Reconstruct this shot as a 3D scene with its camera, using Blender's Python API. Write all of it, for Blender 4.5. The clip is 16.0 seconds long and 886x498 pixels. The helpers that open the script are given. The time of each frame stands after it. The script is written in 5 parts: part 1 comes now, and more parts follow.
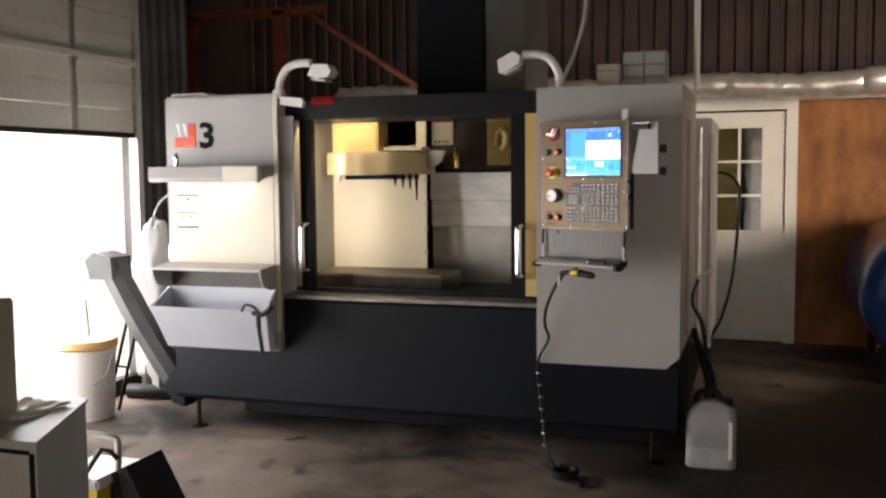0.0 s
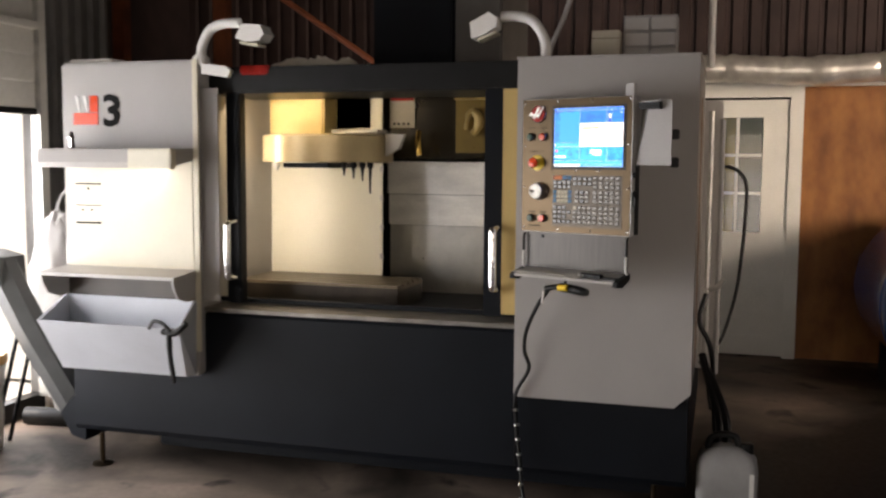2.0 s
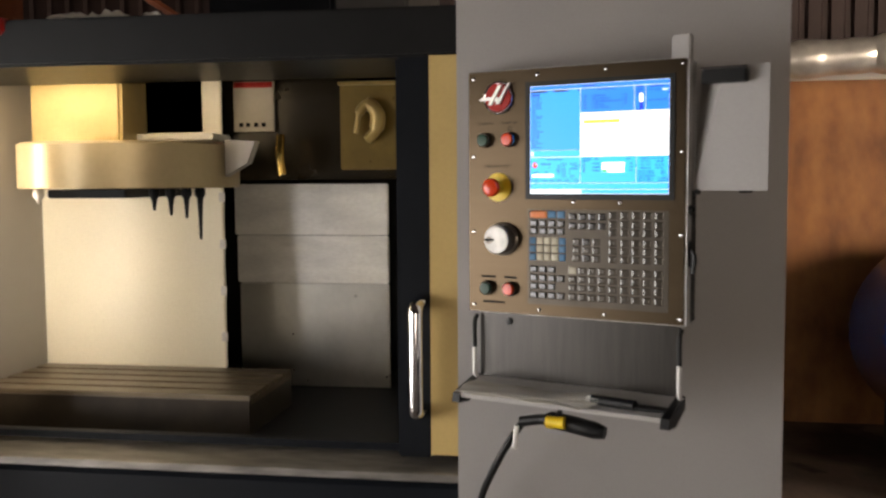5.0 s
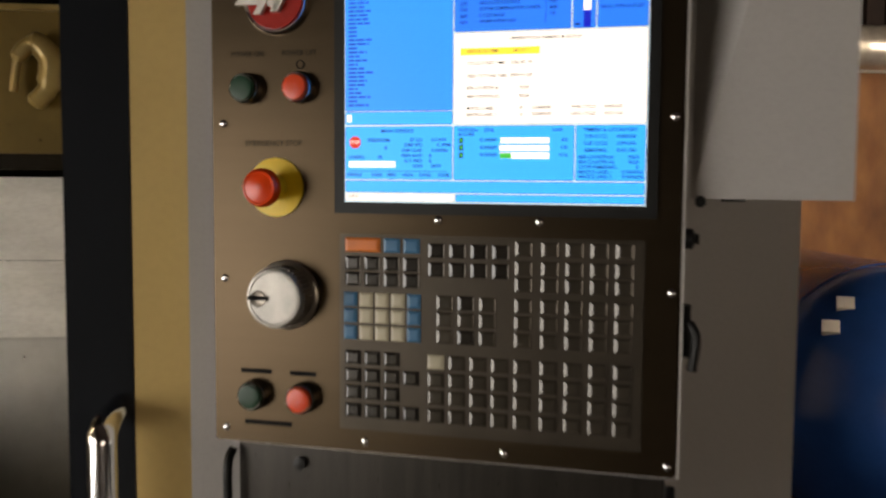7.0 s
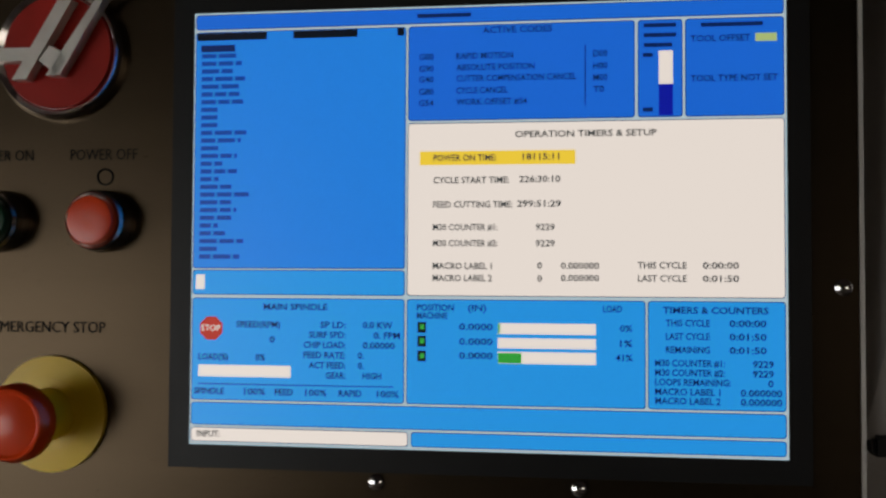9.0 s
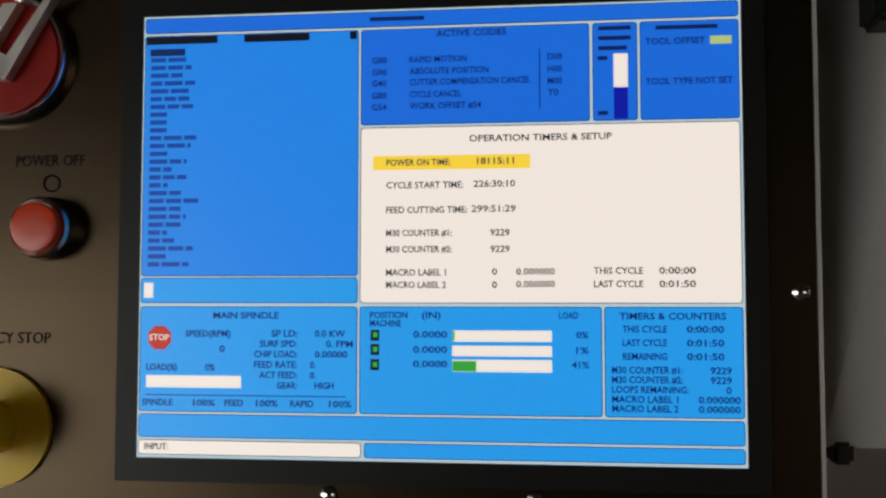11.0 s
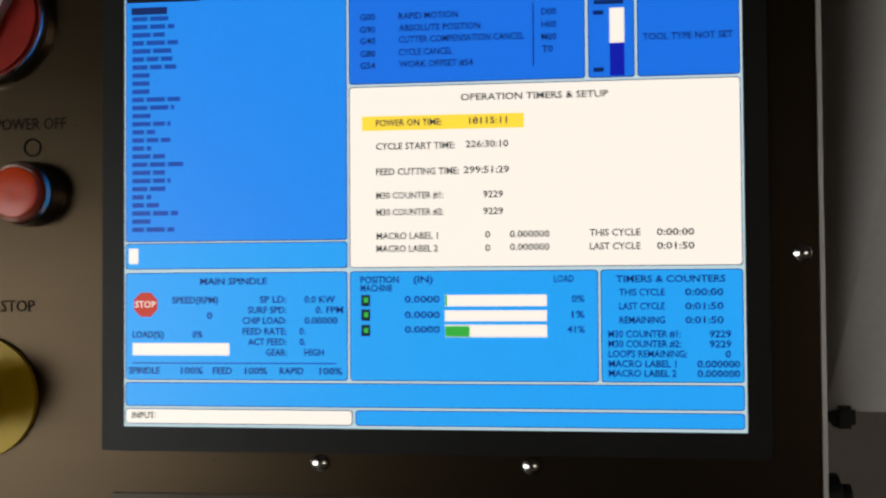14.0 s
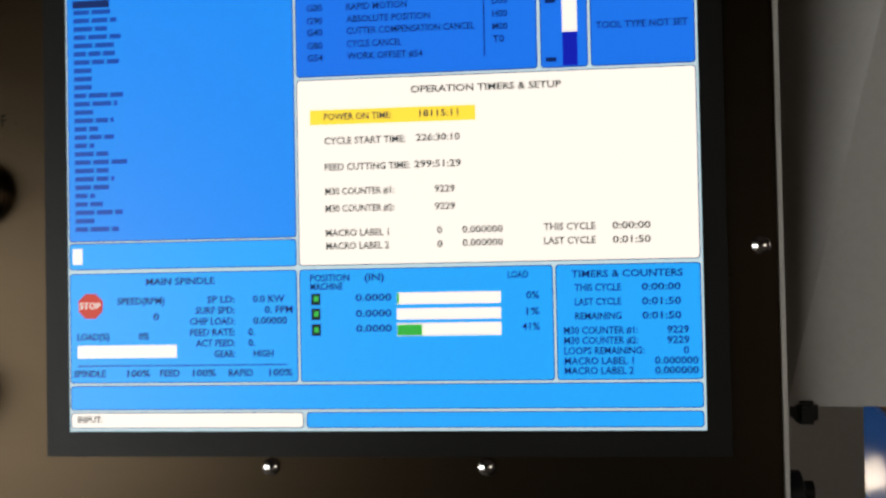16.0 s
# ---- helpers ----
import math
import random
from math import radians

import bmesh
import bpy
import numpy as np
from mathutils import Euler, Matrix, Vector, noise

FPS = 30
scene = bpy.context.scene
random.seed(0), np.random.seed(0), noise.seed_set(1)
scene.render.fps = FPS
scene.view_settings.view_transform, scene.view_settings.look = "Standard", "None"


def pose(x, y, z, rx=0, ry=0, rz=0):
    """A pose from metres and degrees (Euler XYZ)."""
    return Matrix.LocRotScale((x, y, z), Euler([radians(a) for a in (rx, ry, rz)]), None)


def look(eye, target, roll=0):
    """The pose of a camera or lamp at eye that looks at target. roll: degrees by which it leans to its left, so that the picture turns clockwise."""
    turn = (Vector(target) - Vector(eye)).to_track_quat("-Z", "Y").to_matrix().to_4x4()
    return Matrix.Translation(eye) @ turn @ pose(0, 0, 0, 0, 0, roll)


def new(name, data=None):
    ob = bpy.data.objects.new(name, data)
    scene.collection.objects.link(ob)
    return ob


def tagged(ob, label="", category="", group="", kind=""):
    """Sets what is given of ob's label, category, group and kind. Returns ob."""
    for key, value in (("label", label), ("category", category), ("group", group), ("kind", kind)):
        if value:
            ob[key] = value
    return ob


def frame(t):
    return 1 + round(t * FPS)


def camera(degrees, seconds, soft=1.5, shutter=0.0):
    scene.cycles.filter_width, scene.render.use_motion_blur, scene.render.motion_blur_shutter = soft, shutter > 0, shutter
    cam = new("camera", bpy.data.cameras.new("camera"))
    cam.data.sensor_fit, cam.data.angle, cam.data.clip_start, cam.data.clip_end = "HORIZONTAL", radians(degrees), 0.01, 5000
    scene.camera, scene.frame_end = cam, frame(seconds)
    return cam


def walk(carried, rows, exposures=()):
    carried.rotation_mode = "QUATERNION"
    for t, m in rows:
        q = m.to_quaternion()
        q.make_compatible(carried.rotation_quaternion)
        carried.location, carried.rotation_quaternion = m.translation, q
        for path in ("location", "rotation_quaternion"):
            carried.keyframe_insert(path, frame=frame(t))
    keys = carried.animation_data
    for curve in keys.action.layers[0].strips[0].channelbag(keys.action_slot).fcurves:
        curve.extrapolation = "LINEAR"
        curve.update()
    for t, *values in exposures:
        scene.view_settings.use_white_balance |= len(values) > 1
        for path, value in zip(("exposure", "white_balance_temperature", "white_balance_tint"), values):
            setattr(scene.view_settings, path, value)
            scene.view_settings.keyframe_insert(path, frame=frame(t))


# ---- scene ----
cam = camera(50.0, 16.0, 2.4, 0.6)
PATH = [
    (0, (0.763, -4.637, 1.508), (0.137, -2.745, 1.347), -0.5),
    (0.5, (0.686, -4.479, 1.508), (0.057, -2.588, 1.342), -0.4),
    (1, (0.629, -4.268, 1.505), (0.038, -2.367, 1.314), -0.6),
    (1.5, (0.584, -3.994, 1.511), (0.001, -2.088, 1.336), 0.4),
    (2, (0.503, -3.714, 1.492), (-0.056, -1.802, 1.314), 0.4),
    (2.5, (0.438, -3.414, 1.482), (-0.086, -1.496, 1.266), -0.5),
    (3, (0.395, -3.094, 1.504), (-0.175, -1.19, 1.281), 0.7),
    (3.5, (0.289, -2.817, 1.498), (-0.197, -0.883, 1.341), 0.9),
    (3.7, (0.238, -2.714, 1.52), (-0.154, -0.76, 1.349), 0.4),
    (5.8, (-0.073, -1.542, 1.518), (-0.331, 0.437, 1.381), -0.1),
    (6, (-0.078, -1.433, 1.522), (-0.28, 0.55, 1.365), 0.7),
    (6.5, (-0.124, -1.176, 1.508), (-0.132, 0.817, 1.349), 1.2),
    (7, (-0.154, -0.93, 1.513), (0.077, 1.051, 1.36), 0.4),
    (7.2, (-0.139, -0.842, 1.55), (0.089, 1.141, 1.428), 0.5),
    (7.3, (-0.132, -0.793, 1.556), (0.106, 1.192, 1.5), 0.1),
    (7.4, (-0.117, -0.75, 1.574), (0.112, 1.237, 1.551), -0.0),
    (7.5, (-0.113, -0.713, 1.578), (0.117, 1.273, 1.591), 0.3),
    (8, (-0.115, -0.572, 1.569), (0.21, 1.398, 1.672), 0.7),
    (8.5, (-0.154, -0.491, 1.568), (0.315, 1.453, 1.632), -0.4),
    (9, (-0.141, -0.464, 1.572), (0.369, 1.469, 1.64), 0.3),
    (9.5, (-0.134, -0.459, 1.573), (0.381, 1.472, 1.646), 0.1),
    (10, (-0.13, -0.463, 1.573), (0.408, 1.462, 1.661), 0.1),
    (10.2, (-0.128, -0.463, 1.567), (0.42, 1.457, 1.679), 0.1),
    (12.5, (-0.123, -0.448, 1.564), (0.408, 1.477, 1.675), -0.1),
    (13, (-0.122, -0.449, 1.564), (0.398, 1.479, 1.669), -0.0),
    (13.5, (-0.121, -0.448, 1.565), (0.396, 1.482, 1.649), -0.2),
    (14, (-0.117, -0.448, 1.562), (0.427, 1.476, 1.611), -0.4),
    (14.5, (-0.108, -0.448, 1.565), (0.439, 1.475, 1.649), -0.0),
    (15, (-0.106, -0.442, 1.554), (0.429, 1.484, 1.632), 0.3),
    (15.5, (-0.095, -0.447, 1.55), (0.423, 1.484, 1.61), -0.3),
    (16, (-0.095, -0.442, 1.562), (0.464, 1.478, 1.603), -1.1),
]
EXPOSURES = [(0, 0.02, 7150, 17), (3.7, 0.06, 7150, 17), (5.8, 0.05, 7500, 16), (6.5, -0.2, 7700, 16), (7.0, -0.5, 7900, 15), (7.5, -0.98, 7900, 13), (8.0, -1.3, 7300, 13), (8.6, -1.65, 7200, 13), (9.5, -1.35, 7200, 13), (12.5, -1.34, 7200, 11), (14.0, -1.12, 7200, 10), (15.5, -1.2, 7200, 10), (16, -1.0, 7200, 10)]
walk(cam, [(t, look(e, g, r)) for t, e, g, r in PATH], EXPOSURES)

# ---- world, sun, large lights ----
world = bpy.data.worlds.new("world")
scene.world = world
world.use_nodes = True
wn = world.node_tree
sky = wn.nodes.new("ShaderNodeTexSky")
sky.sky_type, sky.sun_disc = "NISHITA", False
sky.sun_elevation, sky.sun_rotation = radians(57), radians(211)
wn.links.new(sky.outputs[0], wn.nodes["Background"].inputs[0])
wn.nodes["Background"].inputs[1].default_value = 0.13


def lamp(name, kind, m, energy, color, size=None, size_y=None):
    data = bpy.data.lights.new(name, kind)
    data.energy, data.color = energy, color
    if kind == "AREA":
        data.shape, data.size, data.size_y = "RECTANGLE", size, size_y or size
    ob = new(name, data)
    ob.matrix_world = m
    return ob


sun = lamp("sun", "SUN", look((-3, -5, 9), (0, 0, 0)), 5.0, (1.0, 0.95, 0.87))
sun.data.angle = radians(0.5)
# daylight in the raised roll-up door and in the open end of the shop behind the camera
lamp("daylight_side", "AREA", look((-3.5, -1.2, 0.95), (0, -1.2, 0.95)), 155, (0.84, 0.92, 1.0), 4.2, 1.6)
lamp("daylight_end", "AREA", look((2.6, -8.9, 1.1), (1.0, 0, 1.2)), 54, (1.0, 0.88, 0.75), 4.0, 2.1)
# added fill from an unseen east opening, narrowed onto the door and boards
east = lamp("daylight_east", "AREA", look((5.9, -0.8, 2.1), (0.8, 4.1, 1.5)), 46, (1.0, 0.88, 0.74), 2.2, 1.4)
east.data.spread = radians(60)
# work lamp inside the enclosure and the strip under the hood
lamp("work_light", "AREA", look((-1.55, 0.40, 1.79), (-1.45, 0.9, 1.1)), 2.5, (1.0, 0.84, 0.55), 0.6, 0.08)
# unseen fill behind the left stile, added to brighten the splash panel
lamp("corner_light", "AREA", look((-1.765, 0.43, 1.32), (-1.35, 0.9, 1.28)), 2.9, (1.0, 0.93, 0.78), 0.05, 0.7)
lamp("hood_light", "AREA", look((-2.1, 0.06, 1.46), (-2.12, 0.12, 1.0)), 0.55, (1.0, 0.88, 0.62), 0.32, 0.05)

# ---- materials ----


def mat(name, color, rough=0.5, metal=0.0, vary=0.12, scale=6.0, bump=0.0, bump_scale=60.0, random_tint=0.0, stretch=(1, 1, 1), coat=0.0, second=None, grime=0.0, spec=0.5):
    m = bpy.data.materials.new(name)
    m.use_nodes = True
    t = m.node_tree
    b = t.nodes["Principled BSDF"]
    b.inputs["Metallic"].default_value = metal
    b.inputs["Coat Weight"].default_value = coat
    b.inputs["Specular IOR Level"].default_value = spec
    co = t.nodes.new("ShaderNodeTexCoord")
    mp = t.nodes.new("ShaderNodeMapping")
    mp.inputs["Scale"].default_value = stretch
    t.links.new(co.outputs["Object"], mp.inputs[0])
    big = t.nodes.new("ShaderNodeTexNoise")
    big.inputs["Scale"].default_value, big.inputs["Detail"].default_value = scale, 6
    t.links.new(mp.outputs[0], big.inputs["Vector"])
    fine = t.nodes.new("ShaderNodeTexNoise")
    fine.inputs["Scale"].default_value, fine.inputs["Detail"].default_value = bump_scale, 4
    t.links.new(mp.outputs[0], fine.inputs["Vector"])
    ramp = t.nodes.new("ShaderNodeValToRGB")
    lo = second or tuple(c * (1 - vary) for c in color)
    hi = color if second else tuple(min(1, c * (1 + vary)) for c in color)
    ramp.color_ramp.elements[0].position, ramp.color_ramp.elements[1].position = 0.32, 0.68
    ramp.color_ramp.elements[0].color, ramp.color_ramp.elements[1].color = (*lo, 1), (*hi, 1)
    t.links.new(big.outputs["Fac"], ramp.inputs[0])
    out = ramp.outputs[0]
    mix = t.nodes.new("ShaderNodeMix")
    mix.data_type, mix.blend_type = "RGBA", "MULTIPLY"
    mix.inputs[0].default_value = 0.12 + grime
    fr = t.nodes.new("ShaderNodeValToRGB")
    fr.color_ramp.elements[0].position, fr.color_ramp.elements[1].position = 0.3, 0.6
    fr.color_ramp.elements[0].color, fr.color_ramp.elements[1].color = (0.6, 0.58, 0.55, 1), (1, 1, 1, 1)
    t.links.new(fine.outputs["Fac"], fr.inputs[0])
    t.links.new(out, mix.inputs[6])
    t.links.new(fr.outputs[0], mix.inputs[7])
    out = mix.outputs[2]
    if random_tint:
        info = t.nodes.new("ShaderNodeObjectInfo")
        hsv = t.nodes.new("ShaderNodeHueSaturation")
        ma = t.nodes.new("ShaderNodeMapRange")
        ma.inputs["To Min"].default_value, ma.inputs["To Max"].default_value = 1 - random_tint, 1 + random_tint
        t.links.new(info.outputs["Random"], ma.inputs[0])
        t.links.new(ma.outputs[0], hsv.inputs["Value"])
        t.links.new(out, hsv.inputs["Color"])
        out = hsv.outputs[0]
    t.links.new(out, b.inputs["Base Color"])
    rr = t.nodes.new("ShaderNodeMapRange")
    rr.inputs["To Min"].default_value, rr.inputs["To Max"].default_value = max(0.02, rough * 0.8), min(1, rough * 1.2)
    t.links.new(fine.outputs["Fac"], rr.inputs[0])
    t.links.new(rr.outputs[0], b.inputs["Roughness"])
    if bump:
        bp = t.nodes.new("ShaderNodeBump")
        bp.inputs["Strength"].default_value, bp.inputs["Distance"].default_value = bump, 0.004
        t.links.new(fine.outputs["Fac"], bp.inputs["Height"])
        t.links.new(bp.outputs[0], b.inputs["Normal"])
    return m


def glow(name, color, strength):
    m = bpy.data.materials.new(name)
    m.use_nodes = True
    b = m.node_tree.nodes["Principled BSDF"]
    b.inputs["Base Color"].default_value = (0.01, 0.01, 0.012, 1)
    b.inputs["Roughness"].default_value = 0.35
    b.inputs["Emission Color"].default_value = (*color, 1)
    b.inputs["Emission Strength"].default_value = strength
    return m


def glass(name, color, rough=0.03):
    m = bpy.data.materials.new(name)
    m.use_nodes = True
    b = m.node_tree.nodes["Principled BSDF"]
    b.inputs["Base Color"].default_value = (*color, 1)
    b.inputs["Roughness"].default_value = rough
    b.inputs["Transmission Weight"].default_value = 1.0
    return m


M_concrete = mat("concrete", (0.27, 0.21, 0.17), 0.62, 0, 0.3, 1.3, 0.25, 30, second=(0.085, 0.068, 0.055), grime=0.4, spec=0.25)


def oil_stains(m, scale, lo, hi, dark):
    """Dark soaked-in oil patches with ragged edges over a floor material."""
    t = m.node_tree
    b = t.nodes["Principled BSDF"]
    was = b.inputs["Base Color"].links[0].from_socket
    co = t.nodes.new("ShaderNodeTexCoord")
    n = t.nodes.new("ShaderNodeTexNoise")
    n.inputs["Scale"].default_value, n.inputs["Detail"].default_value, n.inputs["Distortion"].default_value = scale, 9, 0.6
    t.links.new(co.outputs["Object"], n.inputs["Vector"])
    k = t.nodes.new("ShaderNodeMapRange")
    k.inputs["From Min"].default_value, k.inputs["From Max"].default_value = lo, hi
    t.links.new(n.outputs["Fac"], k.inputs[0])
    mix = t.nodes.new("ShaderNodeMix")
    mix.data_type = "RGBA"
    t.links.new(k.outputs[0], mix.inputs[0])
    t.links.new(was, mix.inputs[6])
    mix.inputs[7].default_value = (*dark, 1)
    t.links.new(mix.outputs[2], b.inputs["Base Color"])


oil_stains(M_concrete, 0.9, 0.50, 0.66, (0.018, 0.014, 0.011))


def shade_patch(m, centre, radius, dark):
    """One broad patch of shade painted dark, with a ragged rim."""
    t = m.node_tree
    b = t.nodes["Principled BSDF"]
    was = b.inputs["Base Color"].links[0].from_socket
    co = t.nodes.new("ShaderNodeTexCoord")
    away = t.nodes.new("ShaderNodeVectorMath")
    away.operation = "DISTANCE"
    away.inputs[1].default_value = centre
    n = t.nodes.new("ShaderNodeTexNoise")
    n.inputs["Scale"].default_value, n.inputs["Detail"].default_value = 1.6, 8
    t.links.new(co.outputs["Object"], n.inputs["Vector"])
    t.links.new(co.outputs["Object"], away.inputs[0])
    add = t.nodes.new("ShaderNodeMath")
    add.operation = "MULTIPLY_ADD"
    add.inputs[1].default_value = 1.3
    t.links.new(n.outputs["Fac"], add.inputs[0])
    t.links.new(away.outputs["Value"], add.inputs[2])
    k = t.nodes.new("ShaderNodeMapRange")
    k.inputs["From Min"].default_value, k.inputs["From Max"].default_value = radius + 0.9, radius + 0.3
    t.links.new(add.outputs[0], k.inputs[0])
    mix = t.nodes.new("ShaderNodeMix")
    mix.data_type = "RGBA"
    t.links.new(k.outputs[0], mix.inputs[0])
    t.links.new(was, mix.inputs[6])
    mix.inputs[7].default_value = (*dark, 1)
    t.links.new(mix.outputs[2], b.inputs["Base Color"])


# shade to the right of the machine, put into the concrete colour
shade_patch(M_concrete, (2.0, 0.5, 0), 2.0, (0.018, 0.013, 0.009))
oil_stains(M_concrete, 3.5, 0.57, 0.70, (0.024, 0.019, 0.015))
M_paint = mat("machine_paint", (0.395, 0.375, 0.355), 0.42, 0, 0.05, 2.5, 0.05, 220)
M_paint_cream = mat("cream_paint", (0.66, 0.61, 0.48), 0.4, 0, 0.06, 3, 0.04, 180)
M_dark = mat("dark_paint", (0.0062, 0.0078, 0.011), 0.45, 0, 0.15, 3, 0.06, 200, spec=0.16)
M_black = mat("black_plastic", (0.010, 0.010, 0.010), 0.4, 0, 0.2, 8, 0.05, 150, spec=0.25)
M_steel = mat("brushed_steel", (0.058, 0.041, 0.025), 0.30, 0.95, 0.06, 3, 0.012, 120, stretch=(1, 1, 14))
M_sheet = mat("sheet_steel", (0.62, 0.60, 0.57), 0.45, 0.45, 0.12, 4, 0.05, 70, stretch=(1, 1, 3))
M_chrome = mat("chrome", (0.85, 0.85, 0.86), 0.12, 1, 0.04, 8)
M_iron = mat("machined_iron", (0.17, 0.135, 0.095), 0.4, 0.7, 0.2, 8, 0.1, 80)
M_sill = mat("worn_sill_steel", (0.24, 0.225, 0.205), 0.42, 0.6, 0.35, 9, 0.15, 60, stretch=(1, 4, 4))
M_waycover = mat("brushed_way_cover", (0.88, 0.86, 0.81), 0.40, 0.45, 0.12, 5, 0.05, 70, stretch=(1, 1, 3), grime=0.1)
M_white = mat("white_plastic", (0.78, 0.76, 0.72), 0.4, 0, 0.06, 6, 0.03, 120)
M_red = mat("red_plastic", (0.72, 0.055, 0.008), 0.22, 0, 0.1, 10, spec=0.45)
M_redlogo = mat("red_emblem", (0.34, 0.012, 0.006), 0.45, 0, 0.15, 30, spec=0.2)
M_green = mat("dark_green_plastic", (0.006, 0.040, 0.018), 0.3, 0, 0.1, 10, spec=0.25)
M_yellow = mat("yellow_plastic", (0.75, 0.50, 0.02), 0.4, 0, 0.08, 10)
M_orange_key = mat("orange_key", (0.62, 0.15, 0.015), 0.4, 0, 0.1, 30)
M_blue_key = mat("blue_key", (0.015, 0.12, 0.24), 0.4, 0, 0.1, 30)
M_key = mat("grey_key", (0.048, 0.040, 0.030), 0.16, 0.3, 0.1, 30, random_tint=0.12, coat=0.35)
M_dkey = mat("dark_key", (0.018, 0.015, 0.012), 0.14, 0.1, 0.1, 30, random_tint=0.15, coat=0.35)
M_pkey = mat("pale_key", (0.42, 0.38, 0.27), 0.35, 0, 0.1, 30, random_tint=0.08)
M_print = mat("black_print", (0.006, 0.006, 0.006), 0.7, spec=0.1)
M_collar = mat("polished_collar", (0.42, 0.38, 0.33), 0.22, 0.95, 0.08, 20)
M_wheelside = mat("wheel_side_alloy", (0.30, 0.27, 0.23), 0.3, 0.8, 0.15, 20)
M_bar = mat("emblem_alloy", (0.70, 0.66, 0.60), 0.32, 0.55, 0.1, 30)
M_wood = mat("osb_board", (0.40, 0.165, 0.048), 0.65, 0, 0.3, 5, 0.2, 28, second=(0.19, 0.066, 0.018), grime=0.15, stretch=(1, 1, 0.55))
M_doorwhite = mat("door_paint", (0.80, 0.79, 0.73), 0.45, 0, 0.06, 3, 0.04, 100, grime=0.1)
M_cladding = mat("dark_cladding", (0.055, 0.035, 0.032), 0.6, 0.2, 0.3, 3, 0.1, 40)
M_cladgrey = mat("grey_cladding", (0.11, 0.105, 0.10), 0.5, 0.4, 0.3, 3, 0.1, 40)
M_oxide = mat("red_oxide_steel", (0.26, 0.075, 0.03), 0.6, 0.1, 0.3, 6, 0.1, 50)
M_galv = mat("galvanised", (0.55, 0.54, 0.50), 0.35, 0.8, 0.25, 9, 0.2, 40)
M_foil = mat("foil_duct", (0.86, 0.81, 0.74), 0.33, 0.7, 0.2, 9, 1.0, 16)
M_garage = mat("garage_door_paint", (0.66, 0.63, 0.57), 0.5, 0, 0.08, 1.2, 0.03, 25, grime=0.05)
M_bucket = mat("white_bucket", (0.78, 0.72, 0.66), 0.4, 0, 0.08, 4, 0.05, 60)
M_rim = mat("orange_rim", (0.72, 0.42, 0.16), 0.4, 0, 0.1, 6)
M_blue = mat("blue_tank_paint", (0.018, 0.085, 0.34), 0.22, 0, 0.15, 4, 0.05, 60, coat=0.4)
M_grass = mat("gravel", (0.80, 0.78, 0.74), 0.9, 0, 0.3, 2, 0.3, 20)
M_jug = mat("grey_jug", (0.33, 0.32, 0.31), 0.45, 0, 0.12, 8, 0.05, 60)
M_manila = mat("manila_box", (0.46, 0.42, 0.33), 0.6, 0, 0.1, 5, 0.05, 60)
M_paper = mat("paper", (0.75, 0.72, 0.64), 0.7, 0, 0.05, 12)
M_brownside = mat("rust_side", (0.30, 0.20, 0.13), 0.55, 0, 0.2, 5)
M_glass = glass("pane_glass", (0.85, 0.9, 0.88))
M_glass.node_tree.nodes["Principled BSDF"].inputs["Specular IOR Level"].default_value = 0.12
M_amber = mat("amber_sheet", (0.50, 0.36, 0.12), 0.8, 0, 0.2, 9)
# yellow stands in for light coming through the door sheet from inside
M_backlit = mat("backlit_sheet", (0.55, 0.39, 0.15), 0.4, 0, 0.1, 3, 0.03, 100)

# screen colours
S_deep = glow("screen_blue_deep", (0.0, 0.150, 0.80), 2.3)
S_mid = glow("screen_blue", (0.0, 0.235, 0.90), 2.3)
S_light = glow("screen_blue_light", (0.0, 0.335, 0.95), 2.3)
S_white = glow("screen_white", (0.80, 0.77, 0.75), 2.6)
S_frame = glow("screen_frame_white", (0.600, 0.850, 1.000), 1.80)
S_yellow = glow("screen_yellow", (0.92, 0.68, 0.06), 2.4)
S_red = glow("screen_red", (0.600, 0.030, 0.011), 1.80)
S_green = glow("screen_green", (0.024, 0.500, 0.068), 1.80)
S_lime = glow("screen_lime", (0.55, 0.75, 0.30), 1.8)
S_navy = glow("screen_navy", (0.000, 0.010, 0.513), 1.80)
S_black = glow("screen_black", (0.000, 0.004, 0.023), 0.72)
S_ink = glow("screen_ink_blue", (0.000, 0.030, 0.228), 1.15)
S_dim = glow("screen_text_blue", (0.0, 0.085, 0.50), 1.6)
S_grey = glow("screen_ink_grey", (0.080, 0.100, 0.114), 1.15)

# ---- mesh helpers ----


def thing(name, m, label, category, group="", kind=""):
    ob = new(name)
    ob.matrix_world = m
    return tagged(ob, label, category, group, kind)


def part(name, bm, material, parent=None, label="", m=None, smooth=False):
    me = bpy.data.meshes.new(name)
    bmesh.ops.recalc_face_normals(bm, faces=bm.faces)
    bm.to_mesh(me)
    bm.free()
    me.materials.append(material)
    if smooth:
        for p in me.polygons:
            p.use_smooth = True
        me.set_sharp_from_angle(angle=radians(40))
    ob = new(name, me)
    if parent:
        ob.parent = parent
    if m is not None:
        ob.matrix_basis = m
    if label:
        ob["label"] = label
    return ob


